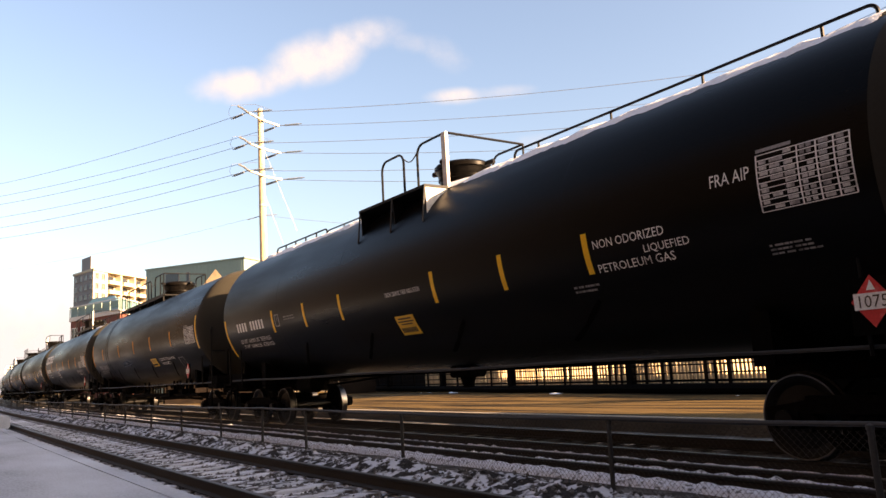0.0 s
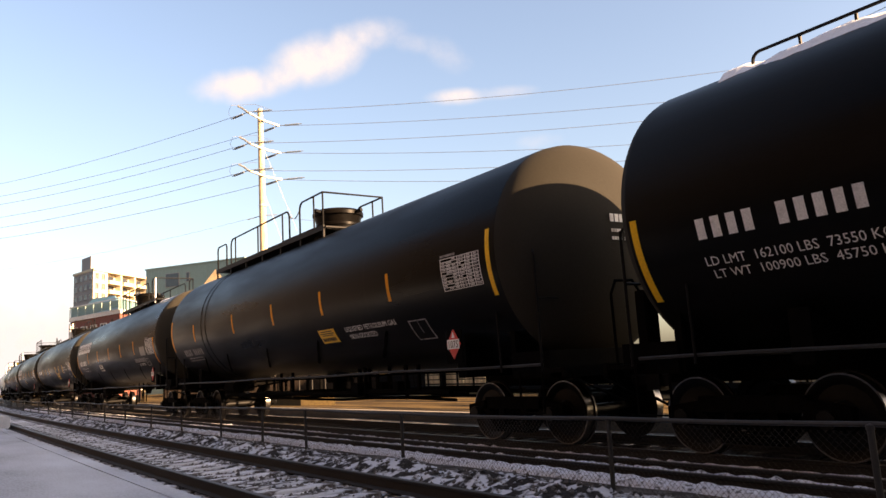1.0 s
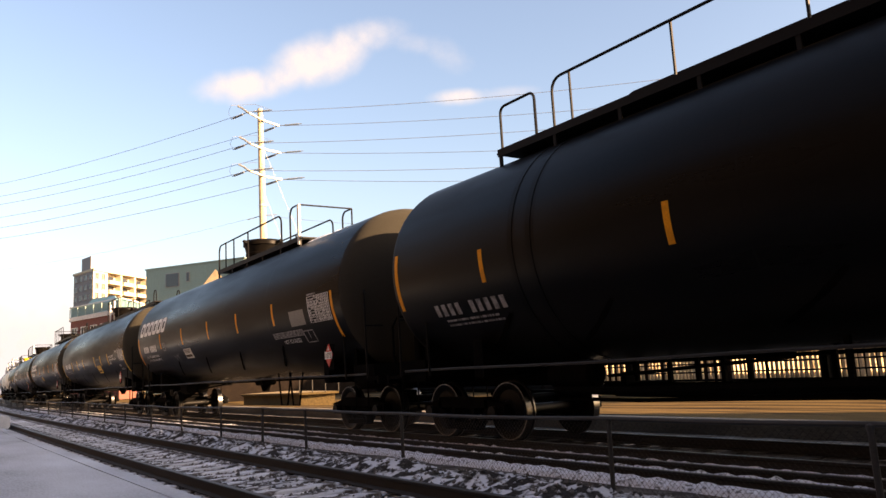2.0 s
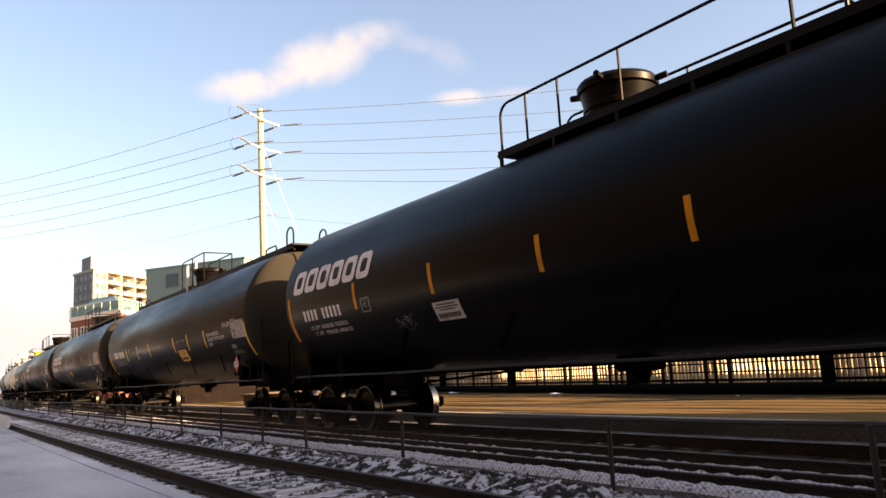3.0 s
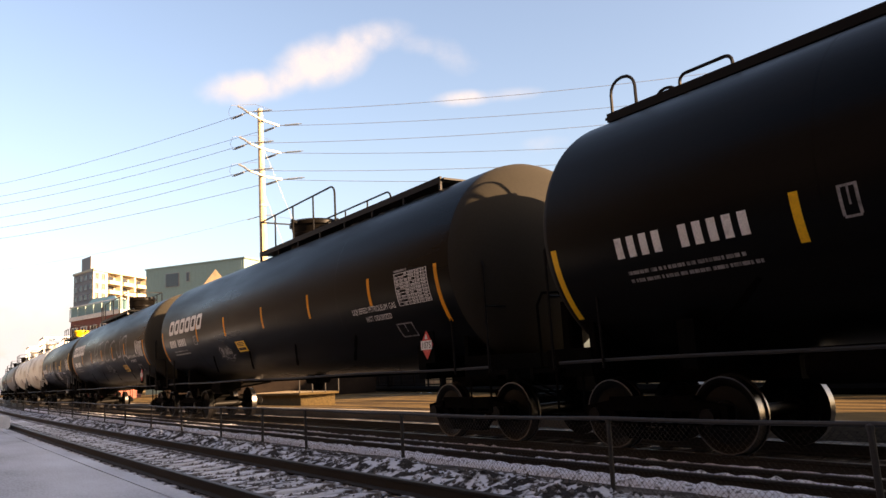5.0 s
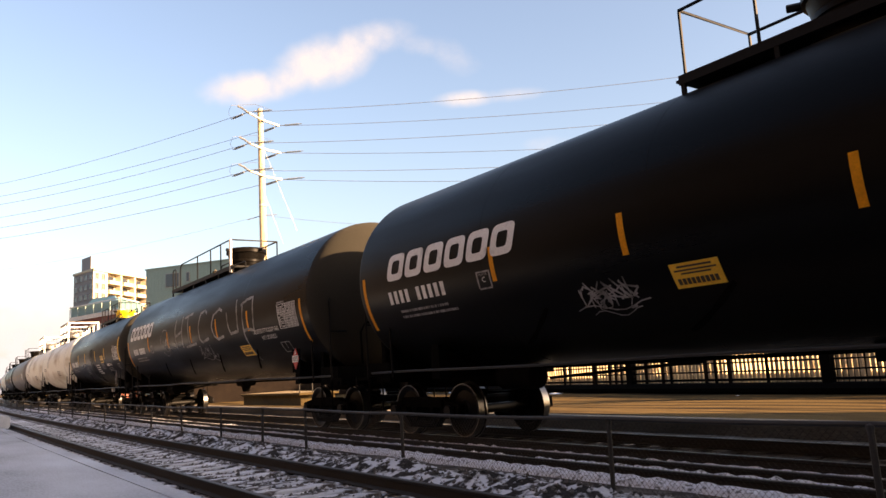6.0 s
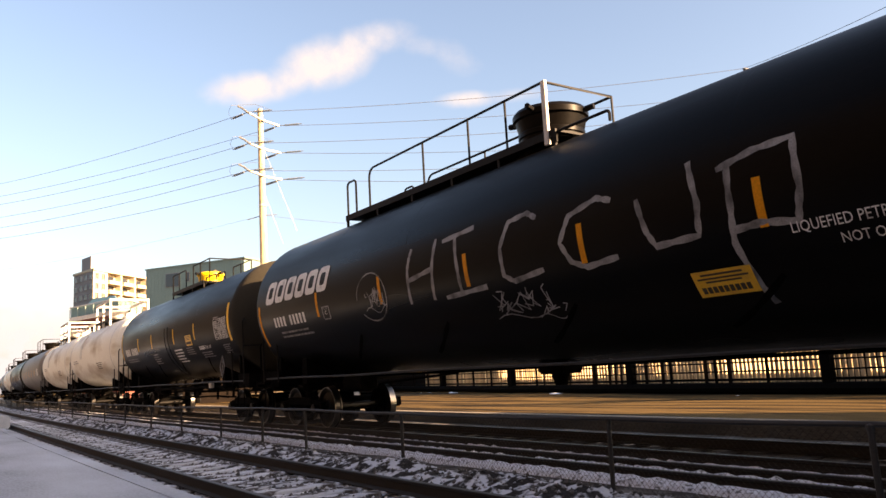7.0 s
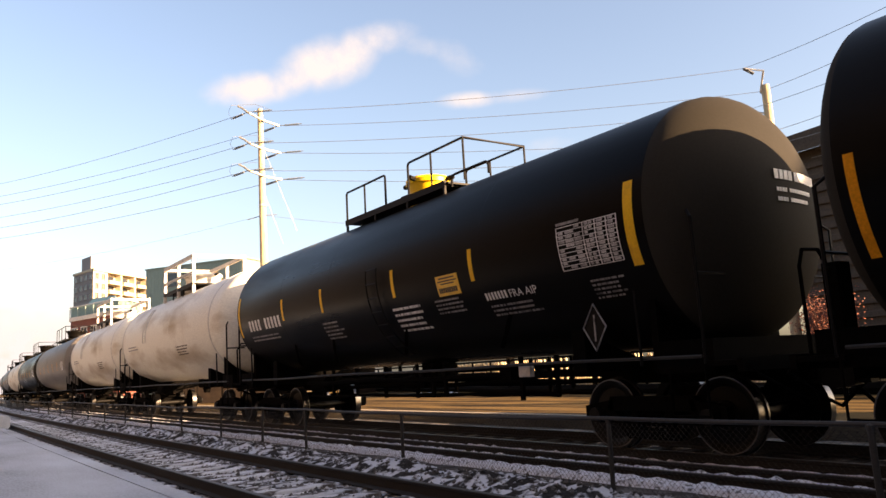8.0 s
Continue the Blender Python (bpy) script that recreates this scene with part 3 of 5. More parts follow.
def cap_mesh():
    return Mesh().lathe([(-0.06, 0.0), (-0.06, 0.07), (-0.03, 0.095), (0.05, 0.1), (0.05, 0.0)], 12, "y")


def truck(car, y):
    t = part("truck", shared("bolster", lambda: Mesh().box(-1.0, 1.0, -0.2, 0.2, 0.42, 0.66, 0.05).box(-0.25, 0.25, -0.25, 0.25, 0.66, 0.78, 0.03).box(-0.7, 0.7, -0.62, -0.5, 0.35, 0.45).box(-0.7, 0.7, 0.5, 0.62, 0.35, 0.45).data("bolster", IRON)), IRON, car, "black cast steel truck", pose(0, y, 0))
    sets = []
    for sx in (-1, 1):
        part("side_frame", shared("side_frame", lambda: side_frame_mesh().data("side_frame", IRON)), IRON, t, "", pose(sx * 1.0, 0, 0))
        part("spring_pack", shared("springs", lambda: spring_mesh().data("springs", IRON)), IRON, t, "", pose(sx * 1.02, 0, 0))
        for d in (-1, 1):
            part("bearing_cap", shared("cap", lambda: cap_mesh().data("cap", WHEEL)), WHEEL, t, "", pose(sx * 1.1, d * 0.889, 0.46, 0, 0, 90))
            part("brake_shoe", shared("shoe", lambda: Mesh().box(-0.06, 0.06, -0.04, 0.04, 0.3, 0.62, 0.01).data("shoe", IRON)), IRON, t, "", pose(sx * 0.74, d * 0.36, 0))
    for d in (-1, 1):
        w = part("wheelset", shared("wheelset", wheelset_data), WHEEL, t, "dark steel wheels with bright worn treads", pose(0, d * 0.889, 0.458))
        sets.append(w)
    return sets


def wheelset_data():
    me = wheelset_mesh().data("wheelset", WHEEL)
    me.materials.append(TREAD)
    for p in me.polygons:
        c = p.center
        rr = [math.hypot(me.vertices[k].co.y, me.vertices[k].co.z) for k in p.vertices]
        if (math.hypot(c.y, c.z) > 0.45 and abs(c.x) > 0.62 and abs(p.normal.x) < 0.5) or (min(rr) > 0.43 and abs(c.x) > 0.78):
            p.material_index = 1
    return me


# -- tank and fittings --
def tank_mesh(y0, y1, head0, head1, n=72):
    """Cylinder from y0 to y1 with a domed head at each end."""
    prof = []
    for i in range(13):
        a = math.pi / 2 * i / 12
        prof.append((y0 - head0 * math.cos(a) ** 0.95, R * math.sin(a) ** 0.97))
    prof += [(y0 + 0.03, R + 0.004), (y1 - 0.03, R + 0.004)]
    for i in range(13):
        a = math.pi / 2 * i / 12
        prof.append((y1 + head1 * math.sin(a), R * math.cos(a)))
    prof[0], prof[-1] = (prof[0][0], 0.0), (prof[-1][0], 0.0)
    return Mesh().lathe(prof, n, "y", (0, 0, ZC))


def tank_data(half, paint, head_paint):
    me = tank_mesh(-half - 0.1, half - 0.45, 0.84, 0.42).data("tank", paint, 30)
    me.materials.append(head_paint)
    # both heads take the paler colour that stands for sunlight on them
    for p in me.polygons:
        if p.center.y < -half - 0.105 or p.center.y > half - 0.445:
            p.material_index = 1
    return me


def rail_run(mesh, y0, y1, x, z, h, posts, round_=0.18, r=0.024):
    """A handrail with bent ends and posts."""
    d = 1 if y1 > y0 else -1
    pts = [(x, y0, z), (x, y0, z + h - round_)]
    for i in range(1, 5):
        a = math.pi / 2 * i / 4
        pts.append((x, y0 + d * round_ * (1 - math.cos(a)), z + h - round_ + round_ * math.sin(a)))
    for i in range(5):
        a = math.pi / 2 * i / 4
        pts.append((x, y1 - d * round_ * (1 - math.sin(a)), z + h - round_ + round_ * math.cos(a)))
    pts.append((x, y1, z))
    mesh.tube(pts, r, 6)
    for p in posts:
        mesh.pieces.append(("upright", Mesh().tube([(x, p, z), (x, p, z + h)], r * 0.9, 6)))
    return mesh


def dome_mesh(r=0.6, z=4.42, h=0.75):
    """The protective housing: base ring, drum that widens upwards, ribbed, with a thick lid."""
    return Mesh().lathe([(z, 0.0), (z, r * 0.95), (z + 0.1, r * 0.95), (z + 0.12, r * 0.8), (z + h * 0.45, r * 0.84), (z + h * 0.47, r * 0.88), (z + h * 0.55, r * 0.88), (z + h * 0.57, r * 0.86), (z + h * 0.8, r * 0.93), (z + h * 0.82, r), (z + h * 0.93, r), (z + h, r * 0.93), (z + h, 0.0)], 28, "z")


def loop_rail(mesh, y0, y1, x, z, h, posts, r=0.024, bend=0.2):
    """A railing up the near side, across the leading end and back along the far side."""
    pts = [(-x, y0, z)]
    d = 1 if y1 > y0 else -1
    for i in range(5):
        a = math.pi / 2 * i / 4
        pts.append((-x, y0 + d * bend * (1 - math.cos(a)), z + h - bend + bend * math.sin(a)))
    pts += [(-x, y1, z + h), (x, y1, z + h)]
    for i in range(5):
        a = math.pi / 2 * i / 4
        pts.append((x, y0 + d * bend * (1 - math.sin(a)), z + h - bend + bend * math.cos(a)))
    pts.append((x, y0, z))
    mesh.tube(pts, r, 6)
    for p in (*posts, y1):
        for sx in (-x, x):
            mesh.pieces.append(("upright", Mesh().tube([(sx, p, z), (sx, p, z + h)], r * 0.9, 6)))
    return mesh


def walkway(car, y0, y1, x0, x1):
    """A grated walkway of bearing bars on two side bars, with brackets down to the tank."""
    z = ZC + R + 0.05
    d = Mesh().box(x0, x0 + 0.04, y0, y1, z - 0.09, z + 0.035)
    d.pieces.append(("side_bar", Mesh().box(x1 - 0.04, x1, y0, y1, z - 0.09, z + 0.035)))
    n = max(3, int((y1 - y0) / 0.25))
    for i in range(3):
        x = x0 + (x1 - x0) * (i + 1) / 4
        d.pieces.append(("bearing_bar", Mesh().box(x - 0.02, x + 0.02, y0, y1, z - 0.045, z - 0.036)))
    d.pieces.append(("deck_plate", Mesh().box(x0 + 0.045, x1 - 0.045, y0 + 0.01, y1 - 0.01, z - 0.062, z - 0.05)))
    w = part("walkway", d, RAILING, car, "dark grated walkway")
    for i in range(n + 1):
        part("walkway_bar", shared(("bar", x0, x1), lambda: Mesh().box(x0 + 0.04, x1 - 0.04, -0.07, 0.07, -0.035, 0).data("walkway_bar", RAILING, 0)), None, w, "", pose(0, y0 + (y1 - y0) * i / n, z))
    k = max(2, int((y1 - y0) / 1.3))
    for i in range(k + 1):
        y = y0 + 0.05 + (y1 - y0 - 0.1) * i / k
        for x in (x0 + 0.03, x1 - 0.03):
            zz = ZC + math.sqrt(max(0.05, R * R - x * x))
            part("bracket", Mesh().box(x - 0.02, x + 0.02, y - 0.03, y + 0.03, zz - 0.03, z - 0.05), RAILING, w)
    return w


def ladder(car, y, a_top, a_bot, z_low=None, material=None):
    """A side ladder bent to the tank, carried on down to the sill."""
    m = Mesh()
    for dy in (-0.2, 0.2):
        pts = [skin(y + dy, a_top + (a_bot - a_top) * i / 14, 0.07) for i in range(15)]
        if z_low:
            pts.append(Vector((pts[-1].x - 0.02, y + dy, z_low)))
        m.tube(pts, 0.014, 5)
    n = int(abs(a_top - a_bot) / 9)
    for i in range(n + 1):
        a = a_top + (a_bot - a_top) * i / n
        m.pieces.append(("rung", Mesh().tube([skin(y - 0.2, a, 0.07), skin(y + 0.2, a, 0.07)], 0.012, 5)))
    part("ladder", m, material or IRON, car, "side ladder")


def snow_cap(car, y0, y1, a=72, seed=1, thick=0.05):
    """Snow lying along the top of the tank, uneven at its edges."""
    n = int((y1 - y0) / 0.12)
    v, rows = [], 9
    for i in range(n + 1):
        y = y0 + (y1 - y0) * i / n
        e0 = a + 7 * noise.noise((y * 1.7, seed, 0)) + 4 * noise.noise((y * 6, seed, 4))
        e1 = 180 - a + 7 * noise.noise((y * 1.7, seed, 9)) + 4 * noise.noise((y * 6, seed, 14))
        for j in range(rows):
            k = j / (rows - 1)
            an = e0 + (e1 - e0) * k
            t = -0.01 + thick * (math.sin(math.pi * k) ** 0.4) * (0.75 + 0.6 * noise.noise((y * 3, k * 3, seed)))
            v.append(skin(y, an, t if 0 < j < rows - 1 else -0.01))
    f = [(i * rows + j, i * rows + j + 1, (i + 1) * rows + j + 1, (i + 1) * rows + j) for i in range(n) for j in range(rows - 1)]
    part("snow_cap", Mesh().add(v, f), SNOW, car, "uneven snow along the tank top", sharp=0)


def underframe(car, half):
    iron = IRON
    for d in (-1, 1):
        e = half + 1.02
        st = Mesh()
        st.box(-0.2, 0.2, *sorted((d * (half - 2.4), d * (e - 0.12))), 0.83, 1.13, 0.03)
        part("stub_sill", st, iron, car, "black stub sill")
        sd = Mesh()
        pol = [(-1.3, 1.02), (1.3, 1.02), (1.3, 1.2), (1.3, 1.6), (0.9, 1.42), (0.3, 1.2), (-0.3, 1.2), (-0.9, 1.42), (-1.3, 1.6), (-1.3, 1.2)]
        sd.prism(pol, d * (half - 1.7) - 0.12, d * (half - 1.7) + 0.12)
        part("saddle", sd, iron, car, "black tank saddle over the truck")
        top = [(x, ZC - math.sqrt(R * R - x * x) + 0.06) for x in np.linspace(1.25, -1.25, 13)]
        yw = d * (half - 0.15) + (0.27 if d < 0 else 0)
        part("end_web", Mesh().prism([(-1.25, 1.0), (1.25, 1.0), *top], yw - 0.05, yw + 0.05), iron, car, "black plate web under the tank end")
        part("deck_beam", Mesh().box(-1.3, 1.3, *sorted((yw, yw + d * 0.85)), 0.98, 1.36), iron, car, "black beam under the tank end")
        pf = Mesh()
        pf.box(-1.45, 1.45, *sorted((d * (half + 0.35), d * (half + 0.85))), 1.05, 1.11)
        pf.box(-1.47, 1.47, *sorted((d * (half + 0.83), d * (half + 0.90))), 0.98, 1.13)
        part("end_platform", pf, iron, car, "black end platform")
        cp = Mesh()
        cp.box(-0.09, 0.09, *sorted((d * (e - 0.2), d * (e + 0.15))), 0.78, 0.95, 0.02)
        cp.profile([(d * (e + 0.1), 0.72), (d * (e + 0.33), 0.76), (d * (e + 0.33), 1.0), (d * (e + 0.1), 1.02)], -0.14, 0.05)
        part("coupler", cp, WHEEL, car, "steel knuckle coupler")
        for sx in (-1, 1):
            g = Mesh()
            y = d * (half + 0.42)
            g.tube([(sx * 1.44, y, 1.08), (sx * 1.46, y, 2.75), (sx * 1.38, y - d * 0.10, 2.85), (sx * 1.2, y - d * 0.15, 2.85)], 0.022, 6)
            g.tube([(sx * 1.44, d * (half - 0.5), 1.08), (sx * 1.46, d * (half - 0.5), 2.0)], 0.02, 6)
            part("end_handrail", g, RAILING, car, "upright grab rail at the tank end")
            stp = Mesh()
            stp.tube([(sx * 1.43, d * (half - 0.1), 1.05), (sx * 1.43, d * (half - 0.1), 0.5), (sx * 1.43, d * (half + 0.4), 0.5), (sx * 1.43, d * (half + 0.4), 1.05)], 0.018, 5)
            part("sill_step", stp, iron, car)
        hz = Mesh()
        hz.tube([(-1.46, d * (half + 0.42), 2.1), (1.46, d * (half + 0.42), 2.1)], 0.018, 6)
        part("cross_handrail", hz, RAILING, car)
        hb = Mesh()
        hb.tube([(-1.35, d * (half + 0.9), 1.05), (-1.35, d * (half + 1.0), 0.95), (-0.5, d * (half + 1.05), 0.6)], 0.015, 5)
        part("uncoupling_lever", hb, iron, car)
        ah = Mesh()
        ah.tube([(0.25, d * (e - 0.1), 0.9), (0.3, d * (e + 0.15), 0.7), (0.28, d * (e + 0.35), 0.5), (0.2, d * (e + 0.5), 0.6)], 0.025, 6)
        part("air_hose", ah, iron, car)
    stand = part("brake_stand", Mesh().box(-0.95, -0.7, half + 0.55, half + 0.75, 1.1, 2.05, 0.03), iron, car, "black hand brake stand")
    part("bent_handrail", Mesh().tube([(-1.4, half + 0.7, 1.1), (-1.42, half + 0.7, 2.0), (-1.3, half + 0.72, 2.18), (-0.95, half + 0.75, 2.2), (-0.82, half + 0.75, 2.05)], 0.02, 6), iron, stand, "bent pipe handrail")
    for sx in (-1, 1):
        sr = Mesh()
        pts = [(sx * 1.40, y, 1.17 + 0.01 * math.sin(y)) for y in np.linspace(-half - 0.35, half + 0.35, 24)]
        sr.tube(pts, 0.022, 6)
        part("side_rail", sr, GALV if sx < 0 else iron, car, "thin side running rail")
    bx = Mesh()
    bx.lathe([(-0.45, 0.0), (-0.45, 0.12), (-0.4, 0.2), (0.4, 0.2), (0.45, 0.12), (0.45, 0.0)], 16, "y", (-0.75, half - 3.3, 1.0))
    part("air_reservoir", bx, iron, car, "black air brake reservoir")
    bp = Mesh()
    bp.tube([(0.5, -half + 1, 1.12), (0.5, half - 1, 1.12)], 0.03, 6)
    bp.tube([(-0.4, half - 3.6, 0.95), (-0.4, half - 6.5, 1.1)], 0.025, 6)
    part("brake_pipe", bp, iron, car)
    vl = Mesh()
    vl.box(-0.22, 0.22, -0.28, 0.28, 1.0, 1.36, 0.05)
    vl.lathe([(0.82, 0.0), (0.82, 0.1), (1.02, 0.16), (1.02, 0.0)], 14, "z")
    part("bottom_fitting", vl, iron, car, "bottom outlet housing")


def tank_car(label, mid, half, paint, m_tank="black tank"):
    car = thing("tank_car", label, "tank car", "cars of the train")
    head_paint = HEADSUN if paint in (BLACK, DUSTY) else paint
    part("tank", shared(("tank", round(half, 2), R, paint.name), lambda: tank_data(half, paint, head_paint)), paint, car, m_tank)
    for k in (-0.56, -0.2, 0.17, 0.53):
        part("weld_ring", shared(("ring", R, paint.name), lambda: Mesh().lathe([(-0.022, R - 0.01), (-0.014, R + 0.0045), (0.014, R + 0.0045), (0.022, R - 0.01)], 72, "y", (0, 0, ZC)).data("weld_ring", paint)), None, car, "", pose(0, k * half, 0))
    sets = truck(car, half - 1.38) + truck(car, -half + 0.55)
    before = set(car.children)
    underframe(car, half - 0.15)
    for o in car.children:
        if o not in before:
            o.location.y -= 0.37
    CARS.append((car, mid, sets))
    return car


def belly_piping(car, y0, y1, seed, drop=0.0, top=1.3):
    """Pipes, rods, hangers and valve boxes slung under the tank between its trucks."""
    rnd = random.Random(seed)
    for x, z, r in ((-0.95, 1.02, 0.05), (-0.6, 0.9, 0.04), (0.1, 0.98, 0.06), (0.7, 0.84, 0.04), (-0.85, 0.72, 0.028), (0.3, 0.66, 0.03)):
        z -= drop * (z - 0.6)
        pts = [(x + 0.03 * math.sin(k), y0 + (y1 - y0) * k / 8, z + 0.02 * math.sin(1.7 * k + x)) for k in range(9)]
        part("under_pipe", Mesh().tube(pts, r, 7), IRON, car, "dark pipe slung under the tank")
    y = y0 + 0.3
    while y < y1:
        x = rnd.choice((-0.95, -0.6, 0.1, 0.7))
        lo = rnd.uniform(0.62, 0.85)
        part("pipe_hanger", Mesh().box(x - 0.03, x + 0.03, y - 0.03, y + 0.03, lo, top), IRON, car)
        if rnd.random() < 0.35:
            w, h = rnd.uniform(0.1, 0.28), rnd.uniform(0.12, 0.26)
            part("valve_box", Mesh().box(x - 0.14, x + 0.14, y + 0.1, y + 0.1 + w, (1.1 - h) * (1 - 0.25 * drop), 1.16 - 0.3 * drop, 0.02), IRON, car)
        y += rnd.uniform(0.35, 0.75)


def stripe(car, y, a0, a1, material, w=0.048):
    part("reflector_stripe", shared(("stripe", y, a0, a1, R, material.name), lambda: patch(y - w, y + w, a0, a1, 0.007).data("reflector_stripe", material)), material, car)


def bands(car, ys):
    for y in ys:
        part("tank_band", shared(("band", R), lambda: Mesh().lathe([(-0.05, R - 0.01), (-0.05, R + 0.012), (0.05, R + 0.012), (0.05, R - 0.01)], 72, "y", (0, 0, ZC)).data("tank_band", DUSTY)), DUSTY, car, "", pose(0, y, 0))


def dome(car, y=-0.6, material=None, r=0.64, z=4.5, h=0.75, label="black protective dome housing"):
    d = part("dome", shared(("dome", r, h, (material or BLACK).name), lambda: dome_mesh(r, z, h).data("dome", material or BLACK, 30)), material or BLACK, car, label, pose(0, y, 0))
    for a in (20, 110, 200, 290):
        lugs = Mesh()
        c, s = math.cos(radians(a)), math.sin(radians(a))
        lugs.tube([(c * r, s * r, z + h * 0.9), (c * (r + 0.16), s * (r + 0.16), z + h * 0.92)], 0.05, 6)
        part("lid_lug", lugs, RAILING, d)


def braces(car, ys):
    """Dark diagonal straps under the belly."""
    for y in ys:
        m = Mesh()
        ribbon(m, [(y - 0.35 + 0.16 * i, -40 - 5 * i) for i in range(7)], 0.07, 0.02)
        part("belly_strap", m, IRON, car)


def end_marks(car, half, seed=3, d=-1):
    """Small white marks on the tank head."""
    m = Mesh()
    rnd = random.Random(seed)
    for row, (z, hh, n) in enumerate(((ZC + 0.33, 0.12, 10), (ZC + 0.17, 0.05, 14), (ZC + 0.05, 0.05, 12))):
        x = -0.15
        for i in range(n):
            if i == 4:
                x += 0.05
            w = (0.1 if row == 0 else 0.055)
            rr = math.hypot(x + w / 2, z - ZC)
            yy = half + 0.1 + 0.84 * max(0.0, 1 - (rr / R) ** 2) ** 0.475 + 0.015
            m.box(x, x + w * 0.75, d * yy - 0.004, d * yy + 0.004, z, z + hh)
            x += w
    tagged(part("end_stencil", m, LETTER, car, "plain white bars on the tank head"), kind="stuff")


# the cars ahead, already past the camera
for mid in (-27.7, -7.75):
    car = tank_car("black pressure tank car that has already passed", mid, 8.95, BLACK)
    walkway(car, -1.5, 5.45, -0.8, 0.8)
    part("walkway_railing", loop_rail(Mesh(), 4.34, -1.3, 0.78, 4.64, 0.89, (2.2, 0.72, -0.33)), RAILING, car, "dark pipe railing round the walkway")
    dome(car, -0.6)
    for y in (5.13, 2.45, -0.26, -2.78, -5.33):
        stripe(car, y, -0.8, -20.0, AMBER)

# car with the long low handrail
half = 8.95
car = tank_car("black pressure tank car with a snow-dusted top and yellow stripes", 12.28, half, BLACK)
for y in (5.1, 3.3, 1.55, -1.85, -3.67, -5.41):
    stripe(car, y, -6.3, -26.0, YELLOW)
stripe(car, 8.4, -6, -46, YELLOW)
snow_cap(car, -8.9, 7.6, 55, 1, 0.1)
for a, b in ((-8.8, -2.9), (4.2, 7.3)):
    part("top_handrail", rail_run(Mesh(), a, b, -0.62, 4.42, 0.26, np.linspace(a + 0.6, b - 0.6, 4), 0.1, 0.022), RAILING, car, "low handrail along the tank top")
part("top_handrail", rail_run(Mesh(), 1.6, 4.2, -0.62, 4.42, 0.2, (2.4, 3.3), 0.1, 0.018), RAILING, car, "low handrail along the tank top")
for sx in (-1, 1):
    xs = sorted((sx * 1.47, sx * 0.82))
    deck = part("side_platform", Mesh().box(xs[0], xs[1], -1.42, 1.0, 4.34, 4.40, 0.01), RAILING, car, "black side platform beside the dome")
    # the end gusset is PALE for the sunlight on its face
    for y, paint in ((0.96, RAILING), (-0.3, RAILING), (-1.41, PALE)):
        part("gusset", Mesh().prism([(sx * 1.45, 4.34), (sx * 0.86, 4.345), (sx * 1.16, 4.17), (sx * 1.43, 3.88)], y - 0.012, y + 0.012), paint, deck, "triangular gusset plate")
        part("strut", Mesh().tube([(sx * 1.46, y, 4.36), (sx * 1.53, y, 3.72)], 0.018, 6), GALV, deck, "thin grey strut")
part("platform_railing", rail_run(Mesh(), 0.95, 0.1, -0.92, 4.38, 1.04, (), 0.2), RAILING, car, "bent pipe railing")
part("platform_railing", loop_rail(Mesh(), -0.4, -1.36, 0.92, 4.38, 1.04, ()), RAILING, car, "bent pipe railing round the platform")
part("safety_chain", Mesh().tube([(-0.92, 0.1 - 0.5 * k / 8, 5.3 - 0.12 * math.sin(math.pi * k / 8)) for k in range(9)], 0.012, 4), GALV, car)
part("railing_post", Mesh().box(-0.97, -0.9, -1.42, -1.28, 4.38, 5.42, 0.01), PALE, car, "pale wide railing post")
dome(car, -0.6, None, 0.56, 4.5, 0.58)
warning_sign(car, -0.38, -0.98, -30.5, -46)
text_on(car, "FRA AIP", -7.36, -7.84, 4.0, -1.0, LETTER)
data_table(car, -7.92, -8.88, 7.0, -14.5)
text_on(car, "NON ODORIZED", -5.55, -6.67, -10.5, -14.5, LETTER)
text_on(car, "LIQUEFIED", -6.33, -6.98, -17.0, -20.5, LETTER)
text_on(car, "PETROLEUM GAS", -5.55, -6.74, -22.0, -26.0, LETTER)
lines(car, -7.88, -8.5, -27.3, -32.5, 3, FAINT, seed=4)
lines(car, -5.0, -5.5, -31, -36, 2, FAINT, seed=5)
text_on(car, "1 INCH CERAMIC FIBER INSULATION", -0.28, -1.46, -13.3, -16.3, LETTER)
blocks(car, 7.58, 5.66, -11.5, -20, 10, LETTER, (4,))
text_on(car, "LD LMT  162100 LBS  73550 KGS", 7.55, 5.5, -27.5, -31.5, LETTER)
text_on(car, "LT WT  100900 LBS  45750 KGS", 7.5, 5.45, -33.5, -37.5, LETTER)
framed(car, 4.94, 4.72, -10.3, -20.3)
lines(car, 4.43, 3.7, -13.5, -18, 2, FAINT, seed=8)
placard(car, -8.83, 1.57)
braces(car, (-5, -2, 1, 4))
end_marks(car, half)

# plain black car with a railing by the dome
car = tank_car("dusty black pressure tank car with a railed top walkway", 32.35, half, DUSTY)
for y in (5.97, 2.47, -0.34, -3.05, -5.88):
    stripe(car, y, -0.8, -19.4, AMBER)
stripe(car, 8.4, 9, -28, AMBER)
stripe(car, -8.88, 9.5, -28, YELLOW)
walkway(car, -1.5, 6.45, -0.85, 0.85)
for x in (-0.82, 0.82):
    part("walkway_railing", rail_run(Mesh(), 6.35, 5.5, x, 4.64, 0.78, (), 0.12), RAILING, car, "dark pipe railing")
    part("walkway_railing", rail_run(Mesh(), 5.09, 0.56, x, 4.64, 0.83, (4.7, 2.82, 1.02), 0.2), RAILING, car, "dark pipe railing along the walkway")
